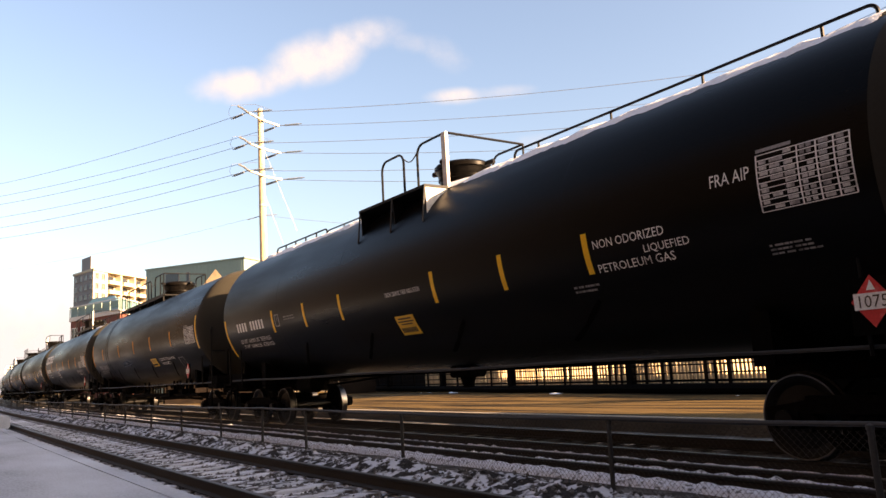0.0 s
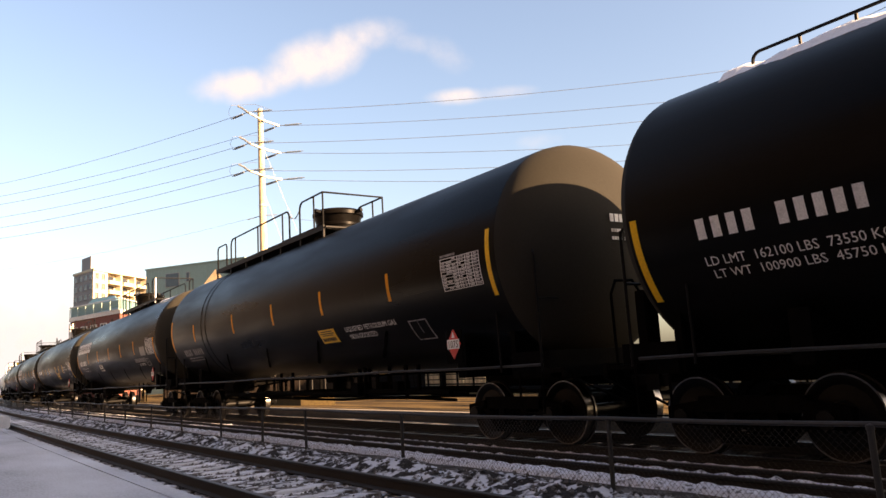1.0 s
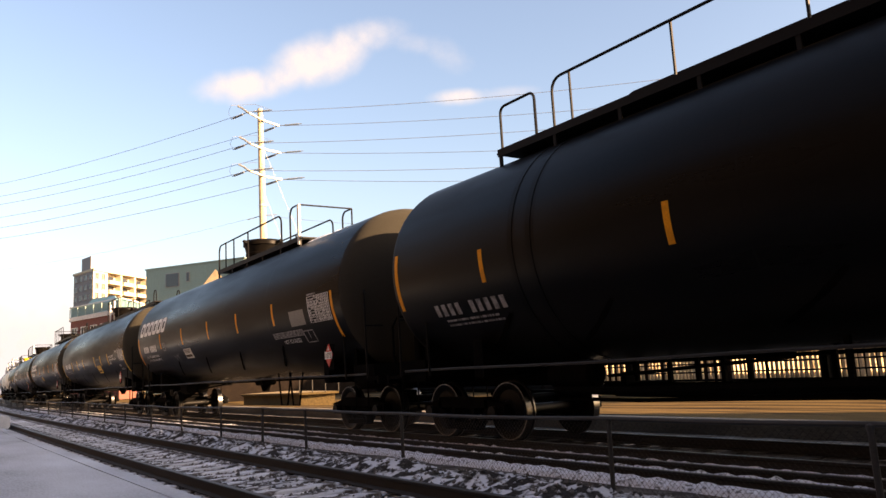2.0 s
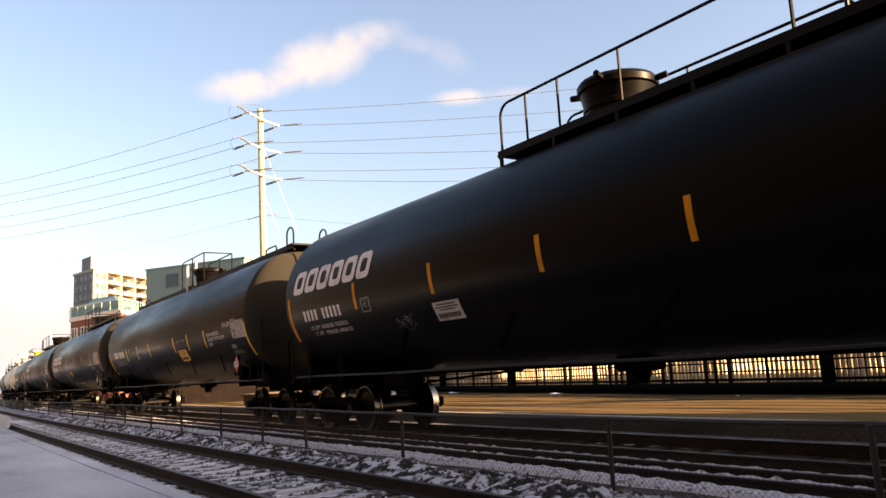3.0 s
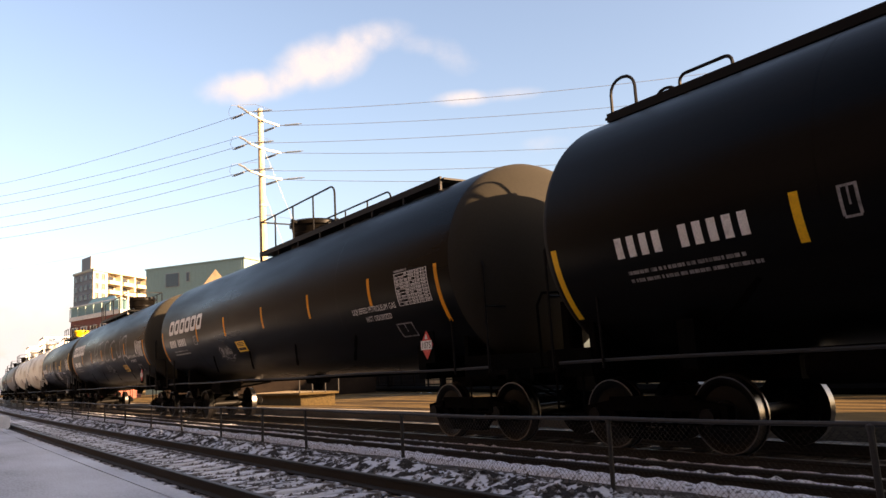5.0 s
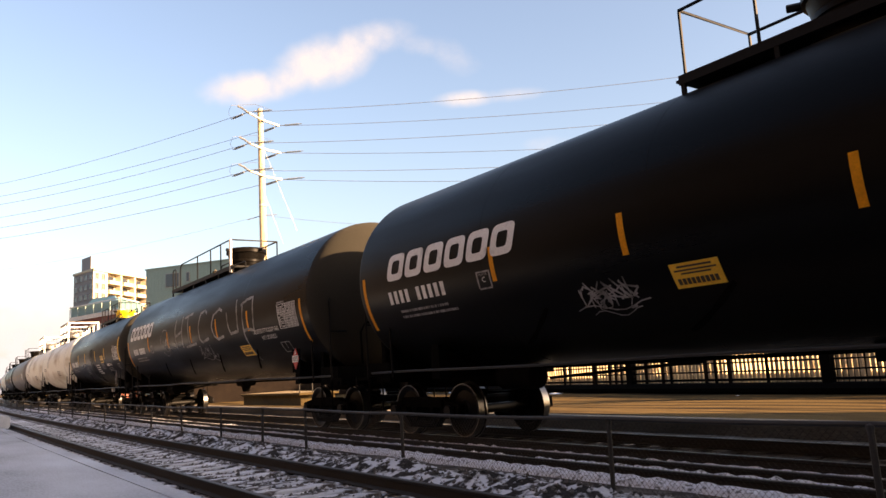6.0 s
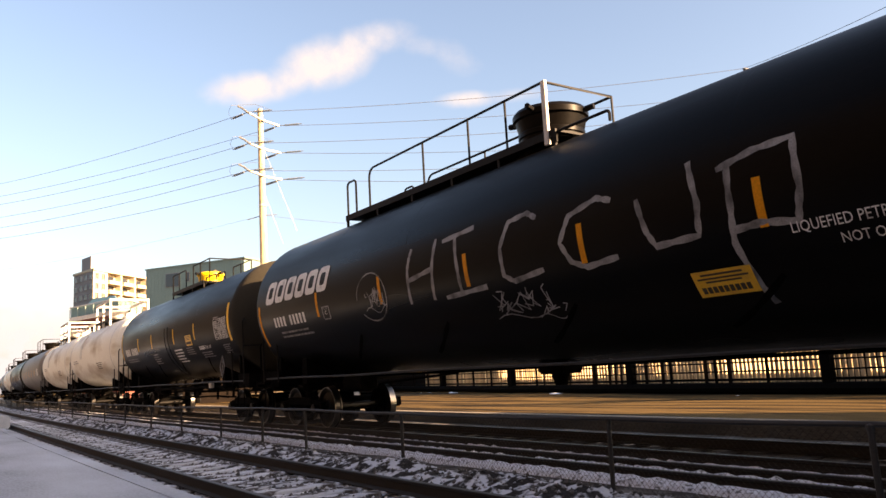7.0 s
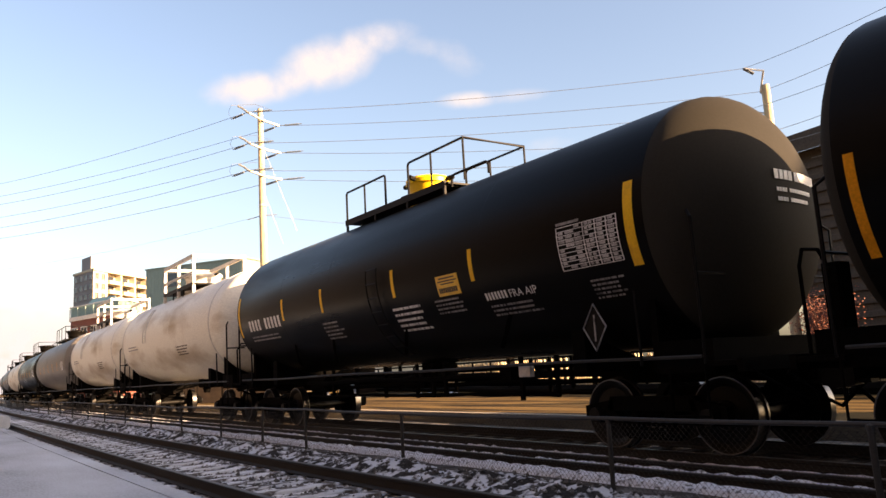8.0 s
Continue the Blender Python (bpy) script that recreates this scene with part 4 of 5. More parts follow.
part("dome_railing", loop_rail(Mesh(), -0.1, -1.45, 0.82, 4.64, 0.88, (-0.94,)), RAILING, car, "dark pipe railing round the dome")
part("safety_chain", Mesh().tube([(-0.82, 0.56 - 0.66 * i / 8, 5.35 - 0.16 * math.sin(math.pi * i / 8)) for i in range(9)], 0.012, 4), GALV, car)
dome(car, -0.6)
bands(car, (5.25, 4.85))
warning_sign(car, -2.55, -3.3, -31.3, -44, SIGN)
text_on(car, "LIQUEFIED PETROLEUM GAS", -3.8, -5.8, -32, -36, LETTER)
text_on(car, "NON-ODORIZED", -3.86, -4.95, -38.5, -43, LETTER)
framed(car, -6.2, -6.75, -35, -51.5)
data_table(car, -7.63, -8.66, -1, -20)
blocks(car, 7.5, 5.6, -28, -36.0, 10, FAINT, (4,))
lines(car, 7.3, 5.7, -39, -46, 2, FAINT, seed=9)
placard(car, -7.73, 1.56)
braces(car, (-5, -2, 1, 4, 6))
belly_piping(car, -6.6, 5.4, 5, 0.55)
snow_cap(car, -7.4, -1.6, 80, 3, 0.04)
end_marks(car, half, 4)


def owner_car(mid, hf, label, mark_at, stripes=(5.13, 2.45, -0.26, -2.78, -5.33), words_at=(-5.6, -20.0), ratings=()):
    car = tank_car(label, mid, hf, BLACK)
    for y in stripes:
        stripe(car, y, -0.8, -20.0, AMBER)
    stripe(car, hf - 0.6, -1, -39, AMBER)
    stripe(car, -hf + 0.28, -2, -40, AMBER)
    brand_shapes(car, *mark_at)
    blocks(car, 7.57, 5.76, -13.5, -22.0, 10, LETTER, (4,))
    if ratings:
        text_on(car, ratings[0], 7.35, 5.65, -26.5, -29.8, LETTER)
        text_on(car, ratings[1], 7.25, 5.55, -32.0, -35.3, LETTER)
    else:
        lines(car, 7.3, 5.6, -27, -35, 2, FAINT, seed=11)
    framed(car, 4.9, 4.6, -12.8, -22.4, bar=False)
    text_on(car, "PLATE", 4.85, 4.65, -14.0, -15.4, FAINT)
    text_on(car, "C", 4.79, 4.71, -16.2, -19.2, LETTER)
    wy, wa = words_at
    if wa < -25:
        part("word_panel", patch(wy + 0.04, wy - 1.69, wa + 0.8, wa - 5.0, 0.007), FAINT, car, "white stencil panel")
    text_on(car, "LIQUEFIED PETROLEUM GAS", wy, wy - 1.65, wa, wa - 4.2, BLACK if wa < -25 else LETTER)
    text_on(car, "NOT ODORIZED", wy - 0.45, wy - 1.4, wa - 7, wa - 11, LETTER)
    data_table(car, -7.38, -8.42, -2.5, -23.5)
    framed(car, wy - 1.7 if wa < -25 else -7.0, wy - 2.2 if wa < -25 else -7.5, wa - 1 if wa < -25 else -36, wa - 12 if wa < -25 else -47)
    placard(car, -8.17, 1.59)
    braces(car, (-5, -2, 1, 4))
    end_marks(car, hf, int(mid))
    return car


car = owner_car(51.92, 8.83, "black pressure tank car with a large white owner's mark", (7.93, 4.38, 19.5, 0.8), words_at=(-5.1, -28.0), ratings=("LD LMT 164200LBS 74500KGS", "LT WT   98900LBS 44900KGS"))
walkway(car, -4.95, 1.6, -0.78, 0.78)
for x in (-0.76, 0.76):
    part("walkway_railing", rail_run(Mesh(), 1.5, -3.7, x, 4.64, 0.85, (0.85, 0.1, -1.15), 0.22), RAILING, car, "dark pipe railing along the walkway")
part("walkway_railing", loop_rail(Mesh(), -4.3, -4.85, 0.76, 4.64, 0.9, ()), RAILING, car, "bent pipe railing across the walkway's end")
part("railing_post", Mesh().box(-0.8, -0.74, -4.92, -4.82, 4.5, 5.54, 0.01), PALE, car, "pale railing post")
dome(car, -0.42, None, 0.62, 4.5, 0.86)
snow_cap(car, -7.0, -5.0, 66, 9, 0.07)
snow_cap(car, -2.6, -0.6, 72, 10, 0.04)
part("painted_patch", patch(-6.3, -7.1, -11, -24, 0.006), GREY, car, "grey painted-over patch")
for y in (-5.0, -5.7):
    part("hanging_step", Mesh().tube([(-1.35, y + 0.25, 1.3), (-1.38, y, 0.55), (-1.38, y - 0.35, 0.55), (-1.35, y - 0.5, 1.3)], 0.022, 5), IRON, car)
warning_sign(car, 2.57, 1.82, -25.6, -38.6, PALE)
tag = Mesh()
scrawl(tag, 3.85, 3.3, -29, -39, 4, 0.014)
tagged(part("scribble", tag, FAINT, car, "faint spray scribble"), kind="stuff")

# car with the full-length running board
half = 9.0
car = tank_car("glossy black pressure tank car with a full-length top walkway", 72.17, half, BLACK)
for y in (5.03, 3.18, 1.3, -2.1, -3.72, -5.5):
    stripe(car, y, -9.4, -28.6, YELLOW)
stripe(car, 8.45, -11, -51, YELLOW)
stripe(car, -9.0, -10, -47, YELLOW)
walkway(car, -9.55, 8.4, -0.5, 0.5)
for x in (-0.48, 0.48):
    for e in (-9.5, 8.3):
        s = 1 if e > 0 else -1
        part("walkway_hoop", rail_run(Mesh(), e, e - 0.45 * s, x, 4.64, 0.53, (), 0.2), RAILING, car, "bent pipe hoop")
        part("walkway_hoop", rail_run(Mesh(), e - 1.2 * s, e - 2.0 * s, x, 4.64, 0.21, (), 0.1), RAILING, car, "low pipe hoop")
part("walkway_railing", loop_rail(Mesh(), 1.15, -1.6, 0.5, 4.64, 1.06, (-0.2,)), RAILING, car, "railing round the dome")
part("railing_post", Mesh().box(-0.55, -0.48, 0.35, 0.47, 4.5, 5.5, 0.01), PALE, car, "pale railing post")
part("railing_post", Mesh().box(-0.55, -0.48, -0.72, -0.6, 4.5, 5.6, 0.01), PALE, car, "pale railing post")
part("end_platform", Mesh().box(-0.62, 0.62, -9.72, -9.42, 4.63, 4.68, 0.01), RAILING, car, "narrow end platform")
ends = Mesh()
for x in (-0.22, 0.22):
    ends.tube([(x, -9.8, 4.62), (x, -10.1, 4.2), (x, -10.35, 3.2), (x, -10.4, 1.2)], 0.022, 6)
for i in range(9):
    zz = 1.5 + 0.32 * i
    ends.tube([(-0.22, -10.4 + 0.3 * max(0, zz - 3.4) ** 1.5 * 0.5, zz), (0.22, -10.4 + 0.3 * max(0, zz - 3.4) ** 1.5 * 0.5, zz)], 0.016, 5)
part("end_ladder", ends, RAILING, car, "dark ladder down the tank head")
dome(car, -0.65, None, 0.62, 4.5, 0.74)
snow_cap(car, -8.0, 8.0, 79, 5, 0.05)
blocks(car, 7.41, 5.51, -12, -21.5, 10, LETTER, (4,))
lines(car, 7.3, 5.4, -28, -36, 2, FAINT, seed=12)
framed(car, 4.59, 4.43, -10.7, -21.7)
lines(car, 4.1, 3.4, -15, -18, 2, FAINT, seed=13)
text_on(car, "1/2 INCH CERAMIC FIBER", -2.42, -3.5, -14, -17, FAINT)
warning_sign(car, -2.45, -3.3, -26.5, -42)
text_on(car, "NON ODORIZED", -5.8, -6.9, -13.5, -17, LETTER)
text_on(car, "LIQUEFIED PETROLEUM", -5.8, -7.3, -18.5, -22, LETTER)
text_on(car, "GAS", -5.8, -6.15, -24, -28, LETTER)
text_on(car, "FRA AIP", -7.3, -7.92, -6.5, -11.5, LETTER)
data_table(car, -7.97, -8.95, -7.0, -24)
part("inspection_plate", patch(-7.62, -7.95, -30.5, -35, 0.01), FAINT, car, "small dull metal plate")
lines(car, -7.55, -8.45, -37.5, -42.5, 3, FAINT, seed=31)
placard(car, -8.19, 1.61)
braces(car, (-6, -3, 0, 3, 6))
end_marks(car, half, 6)

car = owner_car(92.1, 8.97, "black pressure tank car with white owner's mark and faint scribbles", (7.48, 3.88, 10.3, -6.6), (4.5, 1.95, -0.9, -3.65, -6.4))
walkway(car, -7.6, 1.6, -0.78, 0.78)
part("walkway_railing", loop_rail(Mesh(), -3.2, 1.5, 0.76, 4.64, 0.93, (0.45, -0.76, -2.0)), RAILING, car, "square pipe railing round the dome")
dome(car, -0.45, None, 0.68, 4.5, 0.75)
snow_cap(car, -7.4, -3.0, 70, 12, 0.06)
warning_sign(car, 1.4, 0.74, -28, -40)
tag = Mesh()
scrawl(tag, 3.0, 1.95, -28, -44, 5, 0.03)
scrawl(tag, 2.8, 2.1, -33, -48, 3, 0.025)
tagged(part("scribble", tag, SPRAY, car, "pale spray scribble"), kind="stuff")

car = owner_car(112.15, 8.97, "black pressure tank car with tall grey spray-painted letters", (7.9, 4.5, 18.5, -1.0))
walkway(car, -1.5, 5.45, -0.78, 0.78)
part("walkway_railing", loop_rail(Mesh(), 4.34, -1.3, 0.76, 4.64, 0.89, (2.2, 0.72, -0.33)), RAILING, car, "dark pipe railing round the walkway")
for x in (-0.76, 0.76):
    part("walkway_hoop", rail_run(Mesh(), 5.35, 4.95, x, 4.64, 0.81, (), 0.1), RAILING, car, "bent pipe hoop")
    part("low_railing", rail_run(Mesh(), -1.5, -2.6, x, 4.5, 0.16, (), 0.06), RAILING, car)
part("railing_post", Mesh().box(-0.8, -0.74, -1.36, -1.26, 4.5, 5.54, 0.01), PALE, car, "pale railing post")
dome(car, -0.6, None, 0.64, 4.5, 0.85)
warning_sign(car, -4.27, -5.02, -33.6, -46.5)
SCRAWL = (
    [(1.42, -2), (1.36, 5), (1.3, 11)], [(1.42, -2), (1.46, -22), (1.46, -24)], [(1.42, -9), (0.7, -5)], [(0.55, 13), (0.66, -5), (0.74, -24)],
    [(0.35, 10), (-0.5, 13)], [(0.0, 11), (-0.05, -8), (-0.05, -22)], [(0.4, -24), (-0.7, -22)],
    [(-1.95, 8), (-1.75, 12), (-1.35, 10), (-1.15, -3), (-1.15, -18), (-1.35, -22), (-2.0, -19)],
    [(-3.35, 6), (-3.1, 9), (-2.6, 4), (-2.4, -8), (-2.55, -18), (-2.8, -22), (-3.35, -20)],
    [(-3.75, 3), (-3.85, -12), (-3.95, -19), (-4.55, -18), (-4.6, -5), (-4.5, 13)],
    [(-5.0, 8), (-5.0, -10), (-4.95, -24), (-5.05, -45), (-5.1, -55)], [(-4.87, 6), (-5.3, 10), (-5.75, 11), (-5.78, -8), (-5.7, -20), (-5.3, -18), (-4.95, -19)])
word = Mesh()
for s in SCRAWL:
    pts = []
    for (ya, aa), (yb, ab) in zip(s, s[1:]):
        n = 5
        pts += [(ya + (yb - ya) * i / n, aa + (ab - aa) * i / n) for i in range(n)]
    pts.append(s[-1])
    ribbon(word, pts, 0.075)
part("spray_letters", word, SPRAY, car, "tall hand-sprayed grey word HICCUP", sharp=0)
tag = Mesh()
scrawl(tag, -0.75, -1.9, -25, -42, 5, 0.03)
scrawl(tag, -1.6, -2.2, -38, -45, 1, 0.025)
scrawl(tag, 3.0, 2.35, -6, -22, 3, 0.03)
ribbon(tag, [(2.78 + 0.55 * math.cos(i * 0.28), -14 + 17 * math.sin(i * 0.28)) for i in range(21)], 0.025, 0.009)
scrawl(tag, 2.75, 2.45, -8, -18, 2, 0.02)
tagged(part("scribble", tag, SPRAY, car, "pale spray scribble", sharp=0), kind="stuff")

# shorter, slimmer cars
R, ZC = 1.62, 2.92
half = 7.2
car = tank_car("short black tank car with a yellow dome and side ladder", 130.33, half, BLACK)
for y in (3.72, 1.6, -1.4, -3.8):
    stripe(car, y, 2, -16.6, YELLOW)
stripe(car, -7.08, 14, -25, YELLOW, 0.075)
stripe(car, 6.62, 14, -25, YELLOW)
walkway(car, -2.0, 2.0, -0.75, 0.75)
for x in (-0.72, 0.72):
    part("walkway_railing", rail_run(Mesh(), 1.95, 0.2, x, 4.5, 0.76, (1.1,), 0.06), RAILING, car, "square pipe railing")
    part("low_railing", rail_run(Mesh(), -2.2, -3.3, x, 4.45, 0.22, (), 0.1), RAILING, car)
part("dome_railing", loop_rail(Mesh(), -0.71, -2.6, 0.72, 4.5, 0.78, (-1.54,), 0.024, 0.08), RAILING, car, "square pipe railing round the dome")
dome(car, -0.35, DOMEYELLOW, 0.48, 4.4, 0.7, "bright yellow dome")
ladder(car, -0.75, 6, -58, None, RAILING)
warning_sign(car, -2.8, -3.42, -9.5, -22)
data_table(car, -5.8, -6.88, 0.5, -21)
blocks(car, 6.0, 3.9, -10.5, -20.5, 10, LETTER, (4,))
lines(car, 6.0, 4.2, -26, -33, 2, FAINT, seed=15)
lines(car, 1.8, 0.9, -25, -42, 5, FAINT, seed=16)
lines(car, -1.2, -2.3, -24, -45, 5, LETTER, seed=17)
lines(car, -2.6, -3.5, -24, -35, 4, FAINT, seed=18)
text_on(car, "FRA AIP", -4.55, -5.16, -25.0, -29.5, LETTER)
blocks(car, -3.96, -4.5, -25.0, -29.5, 7, LETTER)
lines(car, -4.0, -5.1, -33, -42, 3, FAINT, seed=19)
lines(car, -6.2, -6.8, -28, -40, 5, FAINT, seed=20)
holder = part("placard", Mesh().profile([(-6.45, 1.6), (-6.25, 1.3), (-6.05, 1.6), (-6.25, 1.9)], -1.5, -1.48), RAILING, car, "empty dark diamond placard holder")
rim = [(-6.45, 1.6), (-6.25, 1.3), (-6.05, 1.6), (-6.25, 1.9)]
part("holder_rim", Mesh().tube([(-1.505, y, z) for y, z in rim], 0.014, 5, True), FAINT, holder, "worn grey rim")
part("slot", Mesh().box(-1.508, -1.5, -6.262, -6.238, 1.42, 1.76), FAINT, holder)
braces(car, (-4, -1, 2, 4))
belly_piping(car, -4.8, 3.9, 8)
part("junction_box", Mesh().box(-1.36, -1.28, -4.75, -4.5, 1.0, 1.2, 0.01), PALE, car, "small cream junction box")
end_marks(car, half, 7)


def white_car(mid, hf, label):
    car = tank_car(label, mid, hf, WHITE, "white tank with rust-brown stains")
    f = Mesh()
    z = 4.5
    for x in (-0.9, 0.9):
        for y in (-1.9, 0.0, 1.9):
            f.box(x - 0.05, x + 0.05, y - 0.06, y + 0.06, z - 0.25, z + 1.05)
        f.box(x - 0.05, x + 0.05, -1.95, 1.95, z + 1.0, z + 1.12)
        f.box(x - 0.04, x + 0.04, -1.95, 1.95, z + 0.45, z + 0.53)
    for y in (-1.9, 1.9):
        f.box(-0.9, 0.9, y - 0.05, y + 0.05, z + 1.0, z + 1.1)
    part("platform_frame", f, PALE, car, "white square platform frame")
    walkway(car, -1.95, 1.95, -0.95, 0.95)
    dome(car, 0.0, PALE, 0.7, 4.45, 0.7, "pale dome housing")
    ladder(car, 1.9, 40, -5, None, PALE)
    snow_cap(car, -hf, hf, 76, mid, 0.04)
    lines(car, hf - 1.5, hf - 3.2, -8, -16, 2, FAINT, seed=21)
    lines(car, -2, -3.4, -20, -34, 4, INK, seed=22)
    for d in (-1, 1):
        e = d * (hf - 0.5)
        part("jacket_seam", Mesh().lathe([(e - 0.04, R), (e - 0.04, R + 0.015), (e + 0.04, R + 0.015), (e + 0.04, R)], 48, "y", (0, 0, ZC)), PALE, car)
    return car


white_car(145.5, 6.4, "stained white tank car with a square top frame")
white_car(159.9, 6.5, "white tank car with a square top frame")
R, ZC = 1.70, 2.90
for mid, hf, paint, label in ((176.6, 8.2, GREY, "dusty grey tank car far down the train"), (195.5, 8.9, DUSTY, "dusty black tank car far down the train"), (215.5, 8.9, WHITE, "pale tank car far down the train"), (235.4, 8.9, GREY, "grey tank car near the train's far end"), (255.3, 8.9, DUSTY, "black tank car at the train's far end")):
    car = tank_car(label, mid, hf, paint, "weathered tank")
    walkway(car, -1.5, 3.5, -0.8, 0.8)
    part("walkway_railing", loop_rail(Mesh(), 3.4, -1.3, 0.78, 4.64, 0.88, (2.2, 0.72)), RAILING, car, "dark pipe railing on the walkway")
    dome(car, -0.6)
    for y in (5, 2.5, 0, -2.5, -5):
        stripe(car, y, -0.8, -20, AMBER)
    data_table(car, -hf + 1.5, -hf + 0.5, -1, -20)


# ---- power line ----
def span(a, b, sag, r=0.02, n=16):
    a, b = Vector(a), Vector(b)
    pts = [a.lerp(b, i / n) - Vector((0, 0, sag * 4 * (i / n) * (1 - i / n))) for i in range(n + 1)]
    return Mesh().tube(pts, r, 5)


pole = thing("power_pole", "tall sunlit timber power pole with three slanting crossarms", "utility pole", "power poles")
part("pole_shaft", Mesh().tube([(22.2, 55.74, -0.3), (22.2, 55.74, 8), (22.15, 55.74, 16), (22.1, 55.74, 22.5)], 0.34, 14, False, 0.2), POLE, pole)
ARMS = [((20.5, 54.2, 21.5), (24.04, 56.66, 21.66)), ((20.77, 54.67, 19.21), (24.18, 56.79, 19.42)), ((20.58, 54.39, 16.98), (24.28, 56.91, 17.23))]
TO_RIGHT, TO_LEFT = Vector((0.81, -0.58, 0.03)), Vector((-0.33, 0.94, -0.05))
for a, b in ARMS:
    a, b = Vector(a), Vector(b)
    arm = part("crossarm", Mesh().tube([a, a.lerp(b, 0.5) + Vector((0, 0, -0.12)), b], 0.09, 6), CROSSARM, pole, "pale crossarm")
    for e in (a, b):
        for u in (TO_RIGHT, TO_LEFT):
            ins = Mesh().tube([e, e + u * 1.9], 0.035, 5)
            for j in range(8):
                c = e + u * (0.55 + 0.15 * j)
                ins.tube([c, c + u * 0.07], 0.085, 7)
            part("insulator", ins, INSULATOR, arm)
    post = a + Vector((-0.75, 0.1, 0.42))
    part("jumper_post", Mesh().tube([a, a.lerp(post, 0.5) + Vector((0, 0, 0.06)), post], 0.075, 6), INSULATOR, arm, "dark stubby jumper insulator")
    jump = [a + TO_LEFT * 1.9, a + TO_LEFT * 1.2 + Vector((-0.7, 0, 0.2)), post + Vector((-0.5, 0, -0.05)), post + Vector((0, 0, 0.06)), a + TO_RIGHT * 0.7 + Vector((-0.1, 0, 0.55)), a + TO_RIGHT * 1.9]
    part("jumper_cable", Mesh().tube(jump, 0.012, 4), WIRE, arm, "thin looped jumper cable")
part("pole_band", Mesh().tube([(22.2, 55.74, 14.6), (22.2, 55.74, 14.75)], 0.32, 14), CROSSARM, pole)
for z, e in ((19.6, (24.4, 54.4, 12.6)), (16.0, (23.4, 54.8, 11.6))):
    part("guy_wire", Mesh().tube([(22.2, 55.7, z), e], 0.009, 4), PALE, pole)
part("side_bracket", Mesh().tube([(21.2, 56.4, 13.6), (22.2, 55.74, 13.9), (23.2, 55.4, 13.95)], 0.03, 6), INSULATOR, pole)

RIGHT_ENDS = [(51.7, 32.4, 22.8), (54.8, 33.1, 21.7), (51.6, 32.6, 19.5), (54.6, 33.5, 18.2), (51.4, 32.8, 16.3), (54.4, 33.7, 15.5)]
LEFT_ENDS = [(6.95, 94.75, 23.93), (7.0, 94.75, 22.54), (7.02, 94.75, 21.65), (7.07, 94.75, 20.21), (7.1, 94.75, 19.08), (7.14, 94.75, 17.9)]
pole = thing("power_pole", "timber power pole standing beyond the train", "utility pole", "power poles")
part("pole_shaft", Mesh().tube([(52.2, 31.1, -0.3), (52.2, 31.1, 21.1)], 0.4, 14, False, 0.3), POLE, pole)
for k in range(3):
    a, b = Vector(RIGHT_ENDS[2 * k]), Vector(RIGHT_ENDS[2 * k + 1])
    arm = part("crossarm", Mesh().tube([a, Vector((52.2, 31.1, (a.z + b.z) / 2)), b], 0.08, 6), CROSSARM, pole)
    for e in (a, b):
        part("insulator", Mesh().tube([e, e + Vector((0.5, -0.5, -0.5))], 0.12, 7), INSULATOR, arm)
BEYOND = (38.3, 11.7, 18.0)
for k in range(6):
    st = Vector(ARMS[k // 2][k % 2])
    for e, sag in ((RIGHT_ENDS[k], 0.5), (LEFT_ENDS[k], 0.4)):
        tagged(part("power_cable", span(st, e, sag, 0.019), WIRE), "thin grey power cable strung between poles", "cable", "power cables")
    tagged(part("power_cable", span(RIGHT_ENDS[k], Vector(BEYOND) + Vector((0, 0, -1.3 * k)), 0.3, 0.019), WIRE), "thin grey power cable leading off past the train", "cable", "power cables")
tagged(part("power_cable", span((22.2, 55.74, 13.9), (7.4, 94.7, 14.5), 0.4, 0.008), WIRE), "very thin lower cable", "cable", "power cables")
tagged(part("power_cable", span((22.2, 55.74, 13.9), (39.3, 46.7, 12.4), 0.4, 0.012), WIRE), "very thin lower cable", "cable", "power cables")


# ---- buildings ----
def wall_windows(house, p0, p1, z0, floors, storey, cols, win=(1.5, 1.4), frame_mat=None):
    """Windows set along one wall of a house, each with its frame, sill and pane."""
    p0, p1 = Vector((*p0, 0)), Vector((*p1, 0))
    d = (p1 - p0)
    L = d.length
    d.normalize()
    nrm = Vector((d.y, -d.x, 0))
    ang = math.degrees(math.atan2(d.y, d.x))
    w, hh = win
    for f in range(floors):
        for c in range(cols):
            at = p0 + d * (L * (c + 0.5) / cols) + Vector((0, 0, z0 + f * storey))
            m = Matrix.Translation(at + nrm * 0.03) @ pose(0, 0, 0, 0, 0, ang)
            fr = shared(("frame", w, hh, (frame_mat or CREAM).name), lambda: Mesh().box(-w / 2 - 0.1, -w / 2, -0.12, 0.06, 0, hh).box(w / 2, w / 2 + 0.1, -0.12, 0.06, 0, hh).box(-w / 2 - 0.1, w / 2 + 0.1, -0.12, 0.06, hh, hh + 0.1).box(-0.04, 0.04, -0.08, 0.02, 0, hh).box(-w / 2 - 0.15, w / 2 + 0.15, -0.2, 0.06, -0.12, 0).data("window", frame_mat or CREAM, 0))
            win_ob = part("window", fr, None, house, "", m)
            part("pane", shared(("pane", w, hh), lambda: Mesh().box(-w / 2, w / 2, -0.03, 0.0, 0, hh).data("pane", GLASS, 0)), None, win_ob)


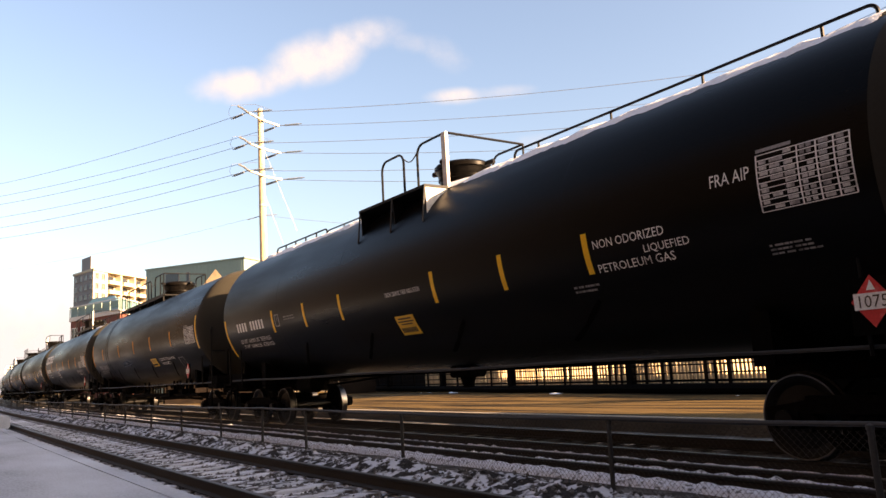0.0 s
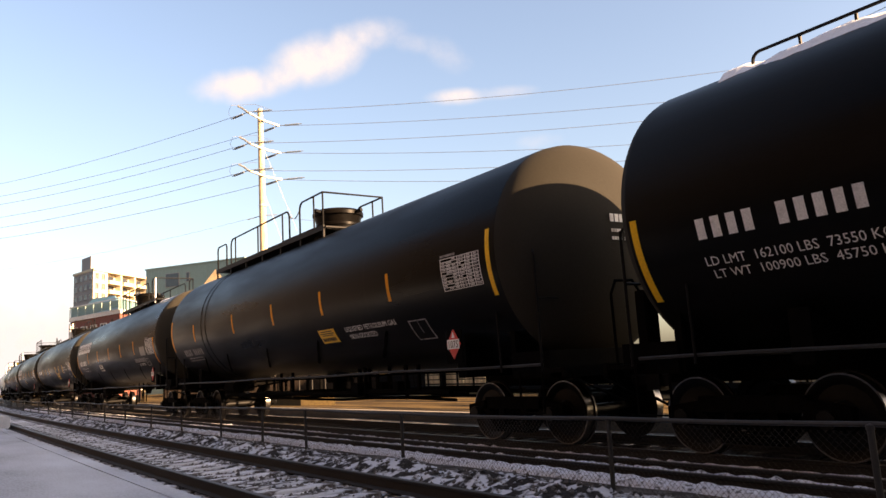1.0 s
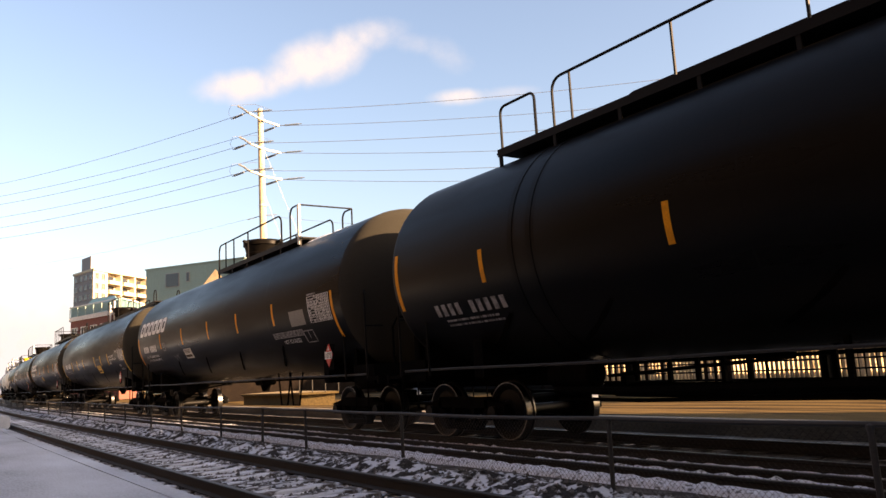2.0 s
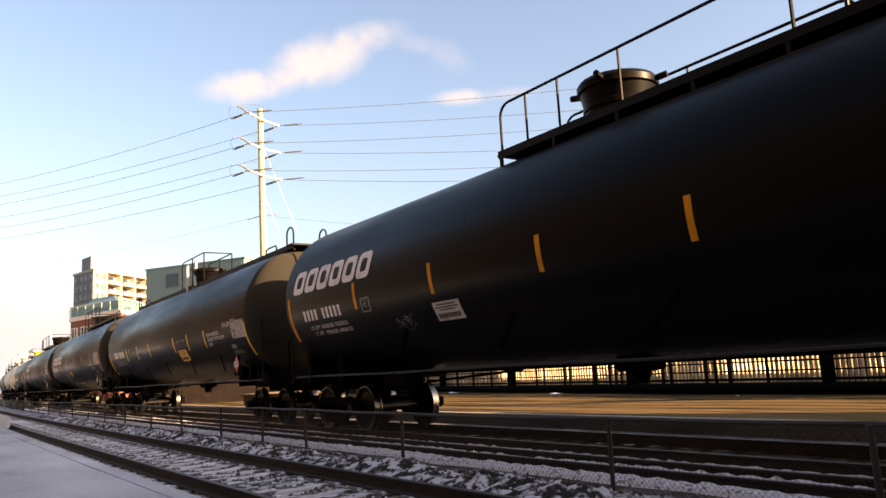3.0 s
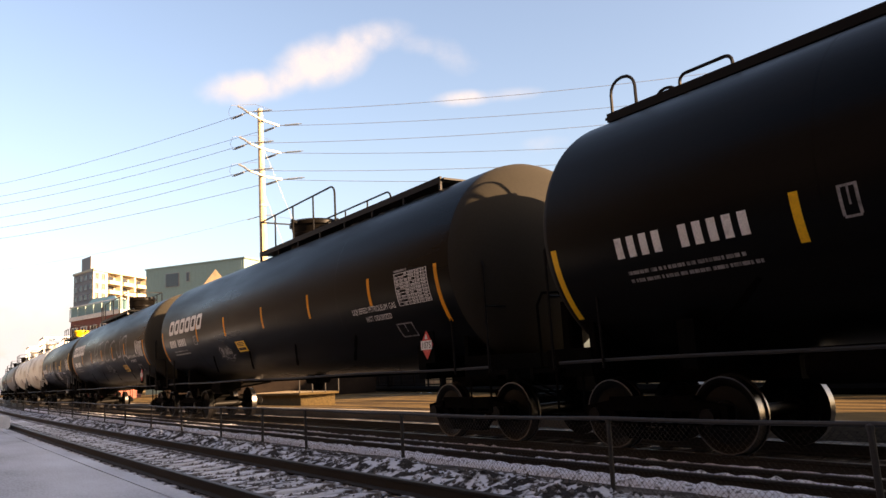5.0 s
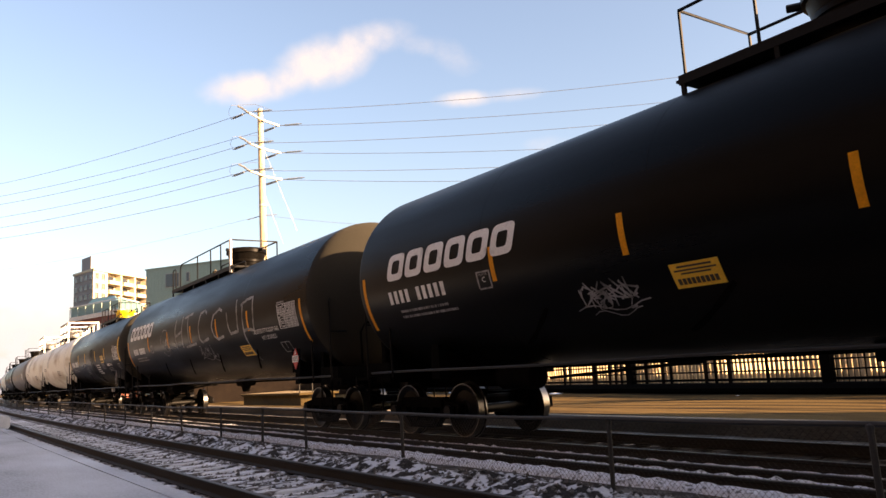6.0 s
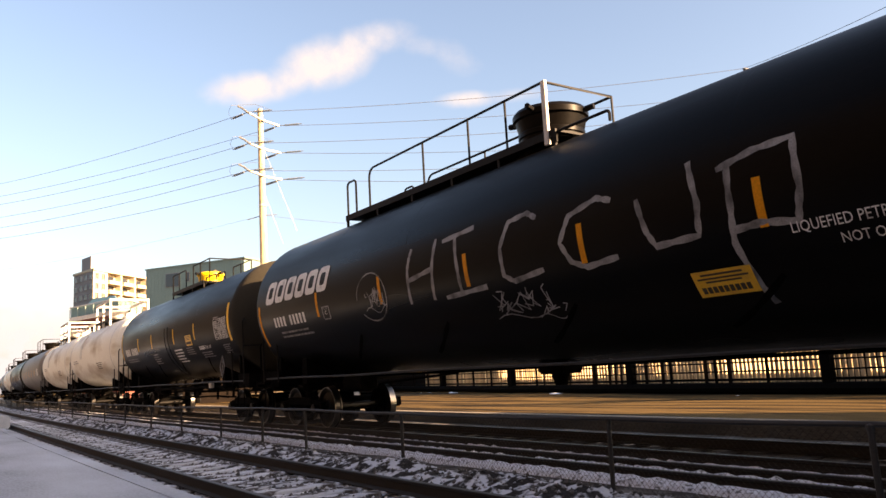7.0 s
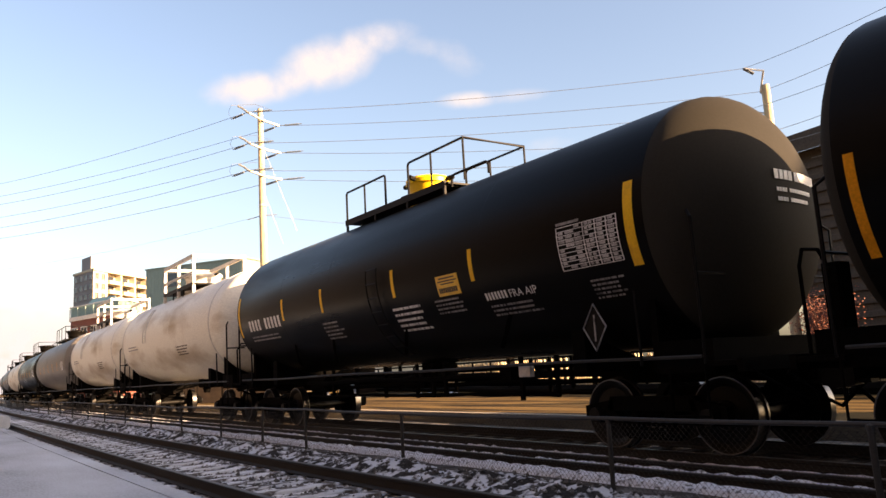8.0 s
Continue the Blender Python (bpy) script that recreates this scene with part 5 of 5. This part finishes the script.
def footprint(poly, z0, z1):
    n = len(poly)
    v = [(x, y, z) for z in (z0, z1) for x, y in poly]
    return Mesh().add(v, [(i, (i + 1) % n, n + (i + 1) % n, n + i) for i in range(n)] + [tuple(range(n)), tuple(range(n, 2 * n))])


A, B, C = (32.4, 203.4), (34.7, 191.9), (50.3, 206.0)
Dd = (A[0] + C[0] - B[0], A[1] + C[1] - B[1])
apt = thing("apartment_building", "cream concrete apartment block with balconies, lit by low sun", "building")
ux = (Vector((*C, 0)) - Vector((*B, 0))).normalized()
inn = Vector((-ux.y, ux.x, 0))
TURN = math.degrees(math.atan2(ux.y, ux.x))
SIDE = (Vector((*C, 0)) - Vector((*B, 0))).length
TOWER = 4.6


def bay(p, k):
    return Vector((*p, 0)) + inn * k


core = [bay(A, 0), bay(B, 0), bay(B, 0) + ux * TOWER, bay(B, 1.6) + ux * TOWER, bay(C, 1.6), bay(Dd, 0)]
part("wall", footprint([(p.x, p.y) for p in core], -0.3, 28.6), CREAM, apt, "cream concrete wall", sharp=0)
part("roof", footprint([(A[0] - 0.3, A[1]), (B[0], B[1] - 0.4), (C[0] + 0.3, C[1]), (Dd[0], Dd[1] + 0.4)], 28.6, 29.1), CREAM, apt, "flat roof edge", sharp=0)
part("penthouse", footprint([(33.6, 200.5), (34.6, 194.5), (38.6, 197.5), (37.6, 203.5)], 29.1, 32.4), GREYWALL, apt, "grey lift housing", sharp=0)
BAYS = 3
wide = (SIDE - TOWER) / BAYS
for k in range(BAYS + 1):
    at = bay(B, 0) + ux * (TOWER + wide * k - (0.5 if k == BAYS else 0))
    part("pier", shared("pier", lambda: Mesh().box(0, 0.5, 0, 1.6, -0.3, 28.6).data("pier", CREAM, 0)), None, apt, "", Matrix.Translation(at) @ pose(0, 0, 0, 0, 0, TURN))
for f in range(12):
    for k in range(BAYS):
        at = bay(B, 0.05) + ux * (TOWER + wide * k + 0.5) + Vector((0, 0, 0.4 + 2.32 * f))
        bal = part("balcony", shared("balcony", lambda: Mesh().box(0, wide - 0.5, 0, 1.5, 0, 0.3).box(0.3, wide - 0.9, -0.5, -0.38, 0, 0.85).box(0.3, wide - 0.9, -0.5, 0.0, 0, 0.2).box(0.3, 0.42, -0.38, 0, 0.2, 0.85).box(wide - 1.02, wide - 0.9, -0.38, 0, 0.2, 0.85).data("balcony", CREAM, 0)), None, apt, "", Matrix.Translation(at) @ pose(0, 0, 0, 0, 0, TURN))
        part("pane", shared("balcony_door", lambda: Mesh().box(0.5, wide - 1.2, 1.46, 1.52, 0.32, 2.1).data("balcony_door", GLASS, 0)), None, bal)
TP = bay(B, 0) + ux * TOWER
wall_windows(apt, B, (TP.x, TP.y), 1.2, 12, 2.32, 2, (1.1, 1.4))
wall_windows(apt, A, B, 1.2, 12, 2.32, 4, (1.5, 1.2), GREYWALL)
part("end_cladding", Mesh().box(0.3, 11.2, -0.02, 0.0, -0.3, 28.5), GREYWALL, apt, "grey end wall", Matrix.Translation((*A, 0)) @ pose(0, 0, 0, 0, 0, math.degrees(math.atan2(B[1] - A[1], B[0] - A[0]))), 0)

green = thing("green_building", "grey-green metal-clad block in the shade", "building")
P0, P1 = (32.2, 132.9), (43.0, 116.3)
part("wall", footprint([P0, P1, (61, 128), (50.2, 144.6)], -0.3, 20.4), GREENWALL, green, "grey green metal cladding", sharp=0)
part("roof", footprint([(32.0, 133.0), (43.0, 116.0), (61.3, 128), (50.2, 145)], 20.4, 20.6), GREENWALL, green, "thin roof edge", sharp=0)
dv = Vector((P1[0] - P0[0], P1[1] - P0[1], 0)).normalized()
ang = math.degrees(math.atan2(dv.y, dv.x))
for k in range(26):
    at = Vector((P0[0], P0[1], 0)) + dv * (0.76 * k + 0.3)
    part("cladding_rib", shared("rib", lambda: Mesh().box(-0.03, 0.03, -0.02, 0.0, 6, 20.3).data("rib", GREENWALL, 0)), None, green, "", Matrix.Translation(at) @ pose(0, 0, 0, 0, 0, ang))
for k, (w, z0, z1) in ((5.6, (2.6, 17.2, 19.3)), (8.8, (0.5, 17.8, 19.2)), (11.5, (1.4, 10.5, 12.3)), (15.5, (1.4, 10.5, 12.3))):
    at = Vector((P0[0], P0[1], 0)) + dv * k
    wd = part("window", Mesh().box(-w / 2 - 0.1, w / 2 + 0.1, -0.1, 0, z0 - 0.1, z1 + 0.1), GREYWALL, green, "", Matrix.Translation(at) @ pose(0, 0, 0, 0, 0, ang))
    part("pane", Mesh().box(-w / 2, w / 2, -0.13, -0.1, z0, z1), GLASS, wd)

brick = thing("brick_building", "low red-brick building with teal glazed roofs", "building")
A, B, C = (17.5, 111.6), (20.9, 98.8), (24.9, 105.1)
E4 = (A[0] + C[0] - B[0], A[1] + C[1] - B[1])
part("wall", footprint([A, B, C, E4], -0.3, 10.2), BRICK, brick, "red brick wall", sharp=0)
part("cornice", footprint([(A[0] - 0.2, A[1]), (B[0], B[1] - 0.3), (C[0] + 0.3, C[1]), (E4[0], E4[1] + 0.3)], 10.2, 10.6), PALE, brick, "pale stone cornice", sharp=0)
cx, cy = (A[0] + C[0]) / 2, (A[1] + C[1]) / 2
part("roof", Mesh().add([(*A, 10.6), (*B, 10.6), (*C, 10.6), (*E4, 10.6), (cx - 1.2, cy + 2, 13.2), (cx + 0.6, cy - 2, 13.2)], [(0, 1, 5, 4), (1, 2, 5), (2, 3, 4, 5), (3, 0, 4), (3, 2, 1, 0)]), TEAL, brick, "teal glazed roof", sharp=0)
part("roof_terrace", footprint([(A[0], A[1]), (B[0] + 0.4, B[1] + 0.8), (C[0], C[1]), (E4[0], E4[1])], 10.62, 12.0), TEAL, brick, "teal glazed upper storey", sharp=0)
for p, e, n in ((A, B, 6), (B, C, 4)):
    p, e = Vector((*p, 0)), Vector((*e, 0))
    along = (e - p).normalized()
    out = Vector((along.y, -along.x, 0)) * 0.12
    for k in range(n + 1):
        at = p.lerp(e, k / n) + out
        part("mullion", Mesh().tube([at + Vector((0, 0, 10.6)), at + Vector((0, 0, 12.05))], 0.07, 4), GREENWALL, brick)
    for z in (10.66, 12.05):
        part("transom", Mesh().tube([p + out + Vector((0, 0, z)), e + out + Vector((0, 0, z))], 0.09, 4), PALE, brick, "pale glazing bar")
wall_windows(brick, A, B, 5.2, 2, 2.6, 5, (1.4, 1.4), PALE)
wall_windows(brick, B, C, 5.2, 2, 2.6, 3, (1.4, 1.4), PALE)
b2 = thing("roof_gable", "small sunlit tan gable behind the cars", "building")
part("wall", Mesh().prism([(-2.6, 0), (2.6, 0), (2.6, 10.0), (-2.6, 10.0)], -3, 3), PLAINBRICK, b2, "dark brick lower wall", Matrix.Translation((32.5, 98.0, -0.2)) @ pose(0, 0, 0, 0, 0, -20), 0)
part("gable", Mesh().prism([(-2.6, 10.0), (2.6, 10.0), (2.6, 12.2), (0, 15.6), (-2.6, 12.2)], -3, 3), CONCRETE, b2, "tan gable", Matrix.Translation((32.5, 98.0, -0.2)) @ pose(0, 0, 0, 0, 0, -20), 0)

# warehouse behind the yard fence
wh = thing("warehouse", "brown metal-roofed warehouse behind the fence", "building")
W0, W1 = Vector((49.5, 28.5, 0)), Vector((46.5, 6.0, 0))
d = (W1 - W0).normalized()
nx = Vector((-d.y, d.x, 0))
part("wall", footprint([(W0.x, W0.y), (W1.x, W1.y), (W1.x + 14, W1.y - 2), (W0.x + 14, W0.y - 2)], -0.3, 14.6), ROOFING, wh, "brown ribbed wall", sharp=0)
part("roof", Mesh().add([(W0.x - 1.0, W0.y + 0.6, 15.6), (W1.x - 1.0, W1.y, 15.6), (W1.x + 8, W1.y - 1, 18.2), (W0.x + 8, W0.y - 0.5, 18.2), (W0.x - 1.0, W0.y + 0.6, 14.3), (W1.x - 1.0, W1.y, 14.3), (W1.x + 8, W1.y - 1, 17.2), (W0.x + 8, W0.y - 0.5, 17.2)], [(0, 1, 2, 3), (4, 7, 6, 5), (0, 4, 5, 1), (0, 3, 7, 4), (1, 5, 6, 2), (2, 6, 7, 3)]), ROOFING, wh, "sloping brown metal roof", sharp=0)
wa = math.degrees(math.atan2(d.y, d.x))
for k in range(14):
    part("wall_slat", shared("slat", lambda: Mesh().box(0, 22.6, -0.18, 0, 0, 0.4, 0.02).data("slat", ROOFING, 0)), None, wh, "", Matrix.Translation((W0.x - 0.02, W0.y, 2.2 + 0.85 * k)) @ pose(0, 0, 0, 0, 0, wa))

# ---- yard fence: dark iron rails before pale square pickets ----
LINE = [(22.6, -4.0), (23.5, 5.0), (24.3, 13.0), (25.5, 20.5), (27.1, 33.2), (29.2, 42.8), (31.8, 58.5), (34.5, 75.0)]


def yard(y, off=0.0):
    for (xa, ya), (xb, yb) in zip(LINE, LINE[1:]):
        if y <= yb:
            return Vector((xa + (xb - xa) * (y - ya) / (yb - ya) + off, y, 0))
    return Vector((LINE[-1][0] + off, y, 0))


yf = thing("picket_fence", "pale square-picket fence behind dark iron rails", "fence")
PK = Mesh().box(-0.05, 0.05, -0.05, 0.05, -0.2, 1.5).add([(-0.05, -0.05, 1.5), (0.05, -0.05, 1.5), (0.05, 0.05, 1.5), (-0.05, 0.05, 1.5), (0, 0, 1.58)], [(0, 1, 4), (1, 2, 4), (2, 3, 4), (3, 0, 4)]).data("picket", WOODFENCE, 0)
rnd = random.Random(5)
y = 6.0
while y < 46:
    gap = 0.20
    if rnd.random() > 0.12:
        part("picket", PK, None, yf, "", Matrix.Translation(yard(y, 0.35)) @ pose(0, 0, 0, rnd.uniform(-1, 1), rnd.uniform(-1, 1), rnd.uniform(-6, 6)))
    y += gap
iron = thing("iron_fence", "dark iron rail fence along the yard", "fence")
y = 4.0
k = 0
while y < 70:
    p = yard(y)
    big = k % 4 == 0
    w = 0.16 if big else 0.05
    part("iron_post", shared(("ipost", big), lambda: Mesh().box(-w, w, -w, w, -0.2, 1.75 if big else 1.65, 0.01).data("iron_post", IRON, 0)), None, iron, "", Matrix.Translation(p))
    y += 2.4
    k += 1
for z, r in ((1.62, 0.06), (1.3, 0.03), (0.98, 0.03), (0.66, 0.03), (0.36, 0.05), (0.12, 0.08)):
    pts = [yard(4 + i * 1.5, 0) + Vector((0, 0, z)) for i in range(45)]
    part("iron_rail", Mesh().tube(pts, r, 6), IRON, iron)

part("base_beam", Mesh().tube([yard(4 + i * 3.0, -0.05) + Vector((0, 0, 0.06)) for i in range(22)], 0.2, 8), IRON, iron, "dark timber beam along the ground")
# added backing: its dark colour makes the shaded gaps between pickets
setting("wall_fence", Mesh().add([q for i in range(23) for q in (yard(3 + i * 3.0, 1.5) + Vector((0, 0, -0.3)), yard(3 + i * 3.0, 1.5) + Vector((0, 0, 1.15)), yard(3 + i * 3.0, 1.75) + Vector((0, 0, 1.15)), yard(3 + i * 3.0, 1.75) + Vector((0, 0, -0.3)))], [(4 * i + a, 4 * i + b, 4 * i + 4 + b, 4 * i + 4 + a) for i in range(22) for a, b in ((0, 1), (1, 2), (2, 3))] + [(0, 3, 2, 1), (88, 89, 90, 91)]), SHADEBACK, "added low dark backing for the shade between the pickets", sharp=0)
# added screen: dark colour for the far yard's shade, hides the pole foot
setting("wall_yard", footprint([(13.4, 50.5), (30.6, 54.0), (30.6, 54.4), (13.4, 50.9)], -0.3, 2.3), SHADEBACK, "added dark backing for the shade at the end of the yard", sharp=0)

def drift_height(x, y):
    return -0.24 + 1.7 * max(0.0, 0.24 * noise.noise((y * 0.45, 2.0, 0.0)) + 0.1 * noise.noise((y * 2.1, x * 2, 0.0)) - 0.02) * math.sin(math.pi * min(1.0, max(0.0, x)))


drift = Mesh()
for i in range(160):
    y = 5.0 + 0.25 * i
    base = yard(y, -1.35)
    drift.v += [(base.x + 0.9 * k / 4, y, drift_height(k / 4, y)) for k in range(5)]
drift.f = [(5 * i + k, 5 * i + k + 1, 5 * i + 6 + k, 5 * i + 5 + k) for i in range(159) for k in range(4)]
setting("snow_drift", drift, SNOW, "broken low drift of snow along the fence foot", sharp=0)
dock = thing("loading_dock", "low tan concrete loading dock with a thin pipe rail", "loading dock")
part("slab", Mesh().add([(15.4, 34.4, -0.2), (16.6, 33.2, -0.2), (18.0, 42.0, -0.2), (14.7, 40.1, -0.2), (15.4, 34.4, 0.5), (16.6, 33.2, 0.5), (18.0, 42.0, 0.5), (14.7, 40.1, 0.5)], [(3, 2, 1, 0), (4, 5, 6, 7), (0, 1, 5, 4), (1, 2, 6, 5), (2, 3, 7, 6), (3, 0, 4, 7)]), SUNDOCK, dock, "tan concrete slab", sharp=0)
part("coping", Mesh().add([(15.3, 34.3, 0.5), (16.7, 33.0, 0.5), (18.0, 42.0, 0.5), (14.6, 40.2, 0.5), (15.3, 34.3, 0.6), (16.7, 33.0, 0.6), (18.0, 42.0, 0.6), (14.6, 40.2, 0.6)], [(3, 2, 1, 0), (4, 5, 6, 7), (0, 1, 5, 4), (1, 2, 6, 5), (2, 3, 7, 6), (3, 0, 4, 7)]), SUNDOCK, dock, "worn concrete coping", sharp=0)
for k in range(4):
    p = Vector((15.3, 34.3, 0.6)).lerp(Vector((16.7, 33.0, 0.6)), k / 3)
    part("rail_post", Mesh().tube([p, p + Vector((0, 0, 0.75))], 0.03, 6), RAILSTEEL, dock)
part("rail", Mesh().tube([(15.3, 34.3, 1.35), (16.7, 33.0, 1.35)], 0.03, 6), RAILSTEEL, dock)
kerb = part("concrete_barrier", Mesh().box(2.2, 3.19, 32.84, 36.6, 0.05, 0.53, 0.08), PLATFORM)
tagged(kerb, "grey snow-dusted concrete barrier at the platform's end", "barrier")


# ---- shrubs with rusty leaves ----
def shrub(at, height, width, seed):
    rnd = random.Random(seed)
    t = thing("shrub", "shrub with rust-red autumn leaves behind the fence", "shrub", "shrubs")
    tr = Mesh()
    tips = []
    for i in range(9):
        a = rnd.uniform(0, 6.28)
        e = Vector((math.cos(a) * width * rnd.uniform(0.2, 0.5), math.sin(a) * width * rnd.uniform(0.2, 0.5), height * rnd.uniform(0.6, 1.0)))
        m = e * 0.5 + Vector((rnd.uniform(-0.2, 0.2), rnd.uniform(-0.2, 0.2), 0.2))
        tr.tube([(0, 0, -0.2), m, e], 0.06, 5, False, 0.012)
        tips += [m, e, m.lerp(e, 0.5), m.lerp(e, 0.75)]
    part("stems", tr, BARK, t)
    lv = Mesh()
    for p in tips:
        for _ in range(150):
            c = p + Vector((rnd.gauss(0, 0.3), rnd.gauss(0, 0.3), rnd.gauss(0, 0.3)))
            u = Vector((rnd.uniform(-1, 1), rnd.uniform(-1, 1), rnd.uniform(-1, 1))).normalized() * 0.05
            w = u.orthogonal().normalized() * 0.03
            lv.add([c - u, c + w, c + u, c - w], [(0, 1, 2, 3)])
    part("leaves", lv, LEAF, t, "", None, 0)
    t.location = at


shrub((28.4, 15.8, -0.1), 3.6, 2.2, 1)
shrub((27.2, 9.2, -0.1), 5.6, 2.6, 2)
shrub((28.6, 20.5, -0.1), 2.6, 2.6, 3)
lampost = part("pale_pipe", Mesh().tube([(25.2, 9.6, -0.2), (25.2, 9.6, 3.0), (25.0, 9.8, 4.6), (24.4, 10.4, 5.2)], 0.07, 8), PALE)
tagged(lampost, "pale bent pipe standing by the fence", "pipe")

# ---- clouds ----
def cloud_mat():
    m = bpy.data.materials.new("thin cloud")
    m.use_nodes = True
    n, l = m.node_tree.nodes, m.node_tree.links
    n.remove(n["Principled BSDF"])
    tc = n.new("ShaderNodeTexCoord")
    no = n.new("ShaderNodeTexNoise")
    no.inputs["Scale"].default_value, no.inputs["Detail"].default_value, no.inputs["Roughness"].default_value = 0.014, 10, 0.66
    l.new(tc.outputs["Object"], no.inputs["Vector"])
    at = n.new("ShaderNodeAttribute")
    at.attribute_name = "thick"
    mu = n.new("ShaderNodeMath")
    mu.operation = "MULTIPLY_ADD"
    mu.inputs[1].default_value, mu.inputs[2].default_value = 1.7, -0.8
    l.new(no.outputs["Fac"], mu.inputs[0])
    ad = n.new("ShaderNodeMath")
    ad.operation = "ADD"
    l.new(mu.outputs[0], ad.inputs[0])
    l.new(at.outputs["Fac"], ad.inputs[1])
    mm = n.new("ShaderNodeMath")
    mm.operation, mm.use_clamp = "MULTIPLY", True
    l.new(ad.outputs[0], mm.inputs[0])
    l.new(at.outputs["Fac"], mm.inputs[1])
    em = n.new("ShaderNodeEmission")
    em.inputs["Color"].default_value, em.inputs["Strength"].default_value = (1.0, 0.95, 0.94, 1), 0.165
    tr = n.new("ShaderNodeBsdfTransparent")
    mx = n.new("ShaderNodeMixShader")
    l.new(mm.outputs[0], mx.inputs[0])
    l.new(tr.outputs[0], mx.inputs[1])
    l.new(em.outputs[0], mx.inputs[2])
    l.new(mx.outputs[0], n["Material Output"].inputs["Surface"])
    return m


CLOUD = cloud_mat()
CAM_RIGHT = STAND.to_3x3() @ Vector((1, 0, 0))
CAM_UP = STAND.to_3x3() @ Vector((0, 1, 0))
CLOUDS = []
DRIFT = CAM_RIGHT * 25 + CAM_UP * -8


def cloud(dist_dir, puffs, label):
    """A thin sheet of cloud, thick at the heart of its puffs (right, up, half-width, half-height, turn, weight in metres) and fading outwards."""
    c = Vector(dist_dir)
    x0, x1 = min(p[0] - p[2] * 1.25 for p in puffs), max(p[0] + p[2] * 1.25 for p in puffs)
    y0, y1 = min(p[1] - p[2] * 0.9 for p in puffs), max(p[1] + p[2] * 0.9 for p in puffs)
    nx, ny = 130, 90
    v, th, keep = [], [], {}
    for j in range(ny + 1):
        for i in range(nx + 1):
            x, y = x0 + (x1 - x0) * i / nx, y0 + (y1 - y0) * j / ny
            t = 0.0
            wob = 0.25 * noise.noise((x * 0.012, y * 0.012, 1.3)) + 0.12 * noise.noise((x * 0.04, y * 0.04, 5.1))
            for px, py, w, hh, a, k in puffs:
                ca, sa = math.cos(radians(a)), math.sin(radians(a))
                dx, dy = (x - px) * ca + (y - py) * sa, -(x - px) * sa + (y - py) * ca
                t = max(t, k * max(0.0, 1 - (dx / w) ** 2 - (dy / hh) ** 2 + wob))
            v.append((x, y, 12 * t * noise.noise((x * 0.02, y * 0.02, 8))))
            th.append(min(1.0, t))
    f = []
    for j in range(ny):
        for i in range(nx):
            q = (j * (nx + 1) + i, j * (nx + 1) + i + 1, (j + 1) * (nx + 1) + i + 1, (j + 1) * (nx + 1) + i)
            if max(th[k] for k in q) > 0.01:
                f.append(q)
    used = sorted({k for q in f for k in q})
    idx = {k: i for i, k in enumerate(used)}
    me = bpy.data.meshes.new("cloud")
    me.from_pydata([v[k] for k in used], [], [tuple(idx[k] for k in q) for q in f])
    a = me.attributes.new("thick", "FLOAT", "POINT")
    a.data.foreach_set("value", [th[k] for k in used])
    me.materials.append(CLOUD)
    ob = new("cloud", me)
    m = STAND.to_3x3().to_4x4()
    m.translation = c
    ob.matrix_basis = m
    ob.visible_shadow = False
    tagged(ob, label, "cloud", "clouds")
    CLOUDS.append(ob)


K = 1500 / 1358.0
cloud((636.6, 1358.2, 631.7), [(p[0] * K, p[1] * K, p[2] * K, p[3] * K, p[4], p[5]) for p in ((-120, -43, 108, 40, 2, 1.15), (16, 8, 112, 60, 14, 1.05), (112, 50, 95, 38, 8, 0.8), (185, 38, 65, 26, -18, 0.5), (255, 14, 66, 32, -32, 0.42), (-42, -22, 85, 38, 12, 0.85), (60, 25, 80, 50, 20, 0.9))], "soft pinkish white cloud drifting in the blue sky")
cloud((926.6, 1179.6, 549.8), [(p[0] * K, p[1] * K, p[2] * K, p[3] * K, p[4], p[5]) for p in ((-36, -2, 70, 20, 4, 0.9), (41, 5, 90, 16, 5, 0.55), (116, -85, 50, 18, 8, 0.42))], "small flat white cloud")
HAZE = EYE + AIM * 1700 - CAM_RIGHT * 724 * K * 1.133 - CAM_UP * 215 * K * 1.133
cloud(HAZE, [(p[0] * K, p[1] * K, p[2] * K, p[3] * K, p[4], p[5]) for p in ((-60, 0, 620, 215, 2, 1.15), (420, -30, 420, 110, 2, 0.8))], "pale haze bank low over the horizon")



# ---- what moves ----
def car_pose(s):
    p = on(s, TRAIN_X, RAIL_TOP)
    return Matrix.Translation(p) @ pose(0, 0, 0, 0, 0, -math.degrees(BEND * max(s, 0.0)))


def motions():
    for i, (car, mid, sets) in enumerate(CARS):
        walk(car, [(t / 4, car_pose(mid - SPEED * t / 4)) for t in range(33)])
        if 2 <= i < 9:
            turn = math.degrees(SPEED / FPS / 0.458)
            for w in sets:
                at = w.matrix_basis.translation.copy()
                walk(w, [(k / FPS, pose(*at, turn * k % 360, 0, 0)) for k in range(241)])
    for c in CLOUDS:
        a = c.matrix_basis.copy()
        walk(c, [(0.0, a), (8.0, Matrix.Translation(DRIFT) @ a)])


motions()
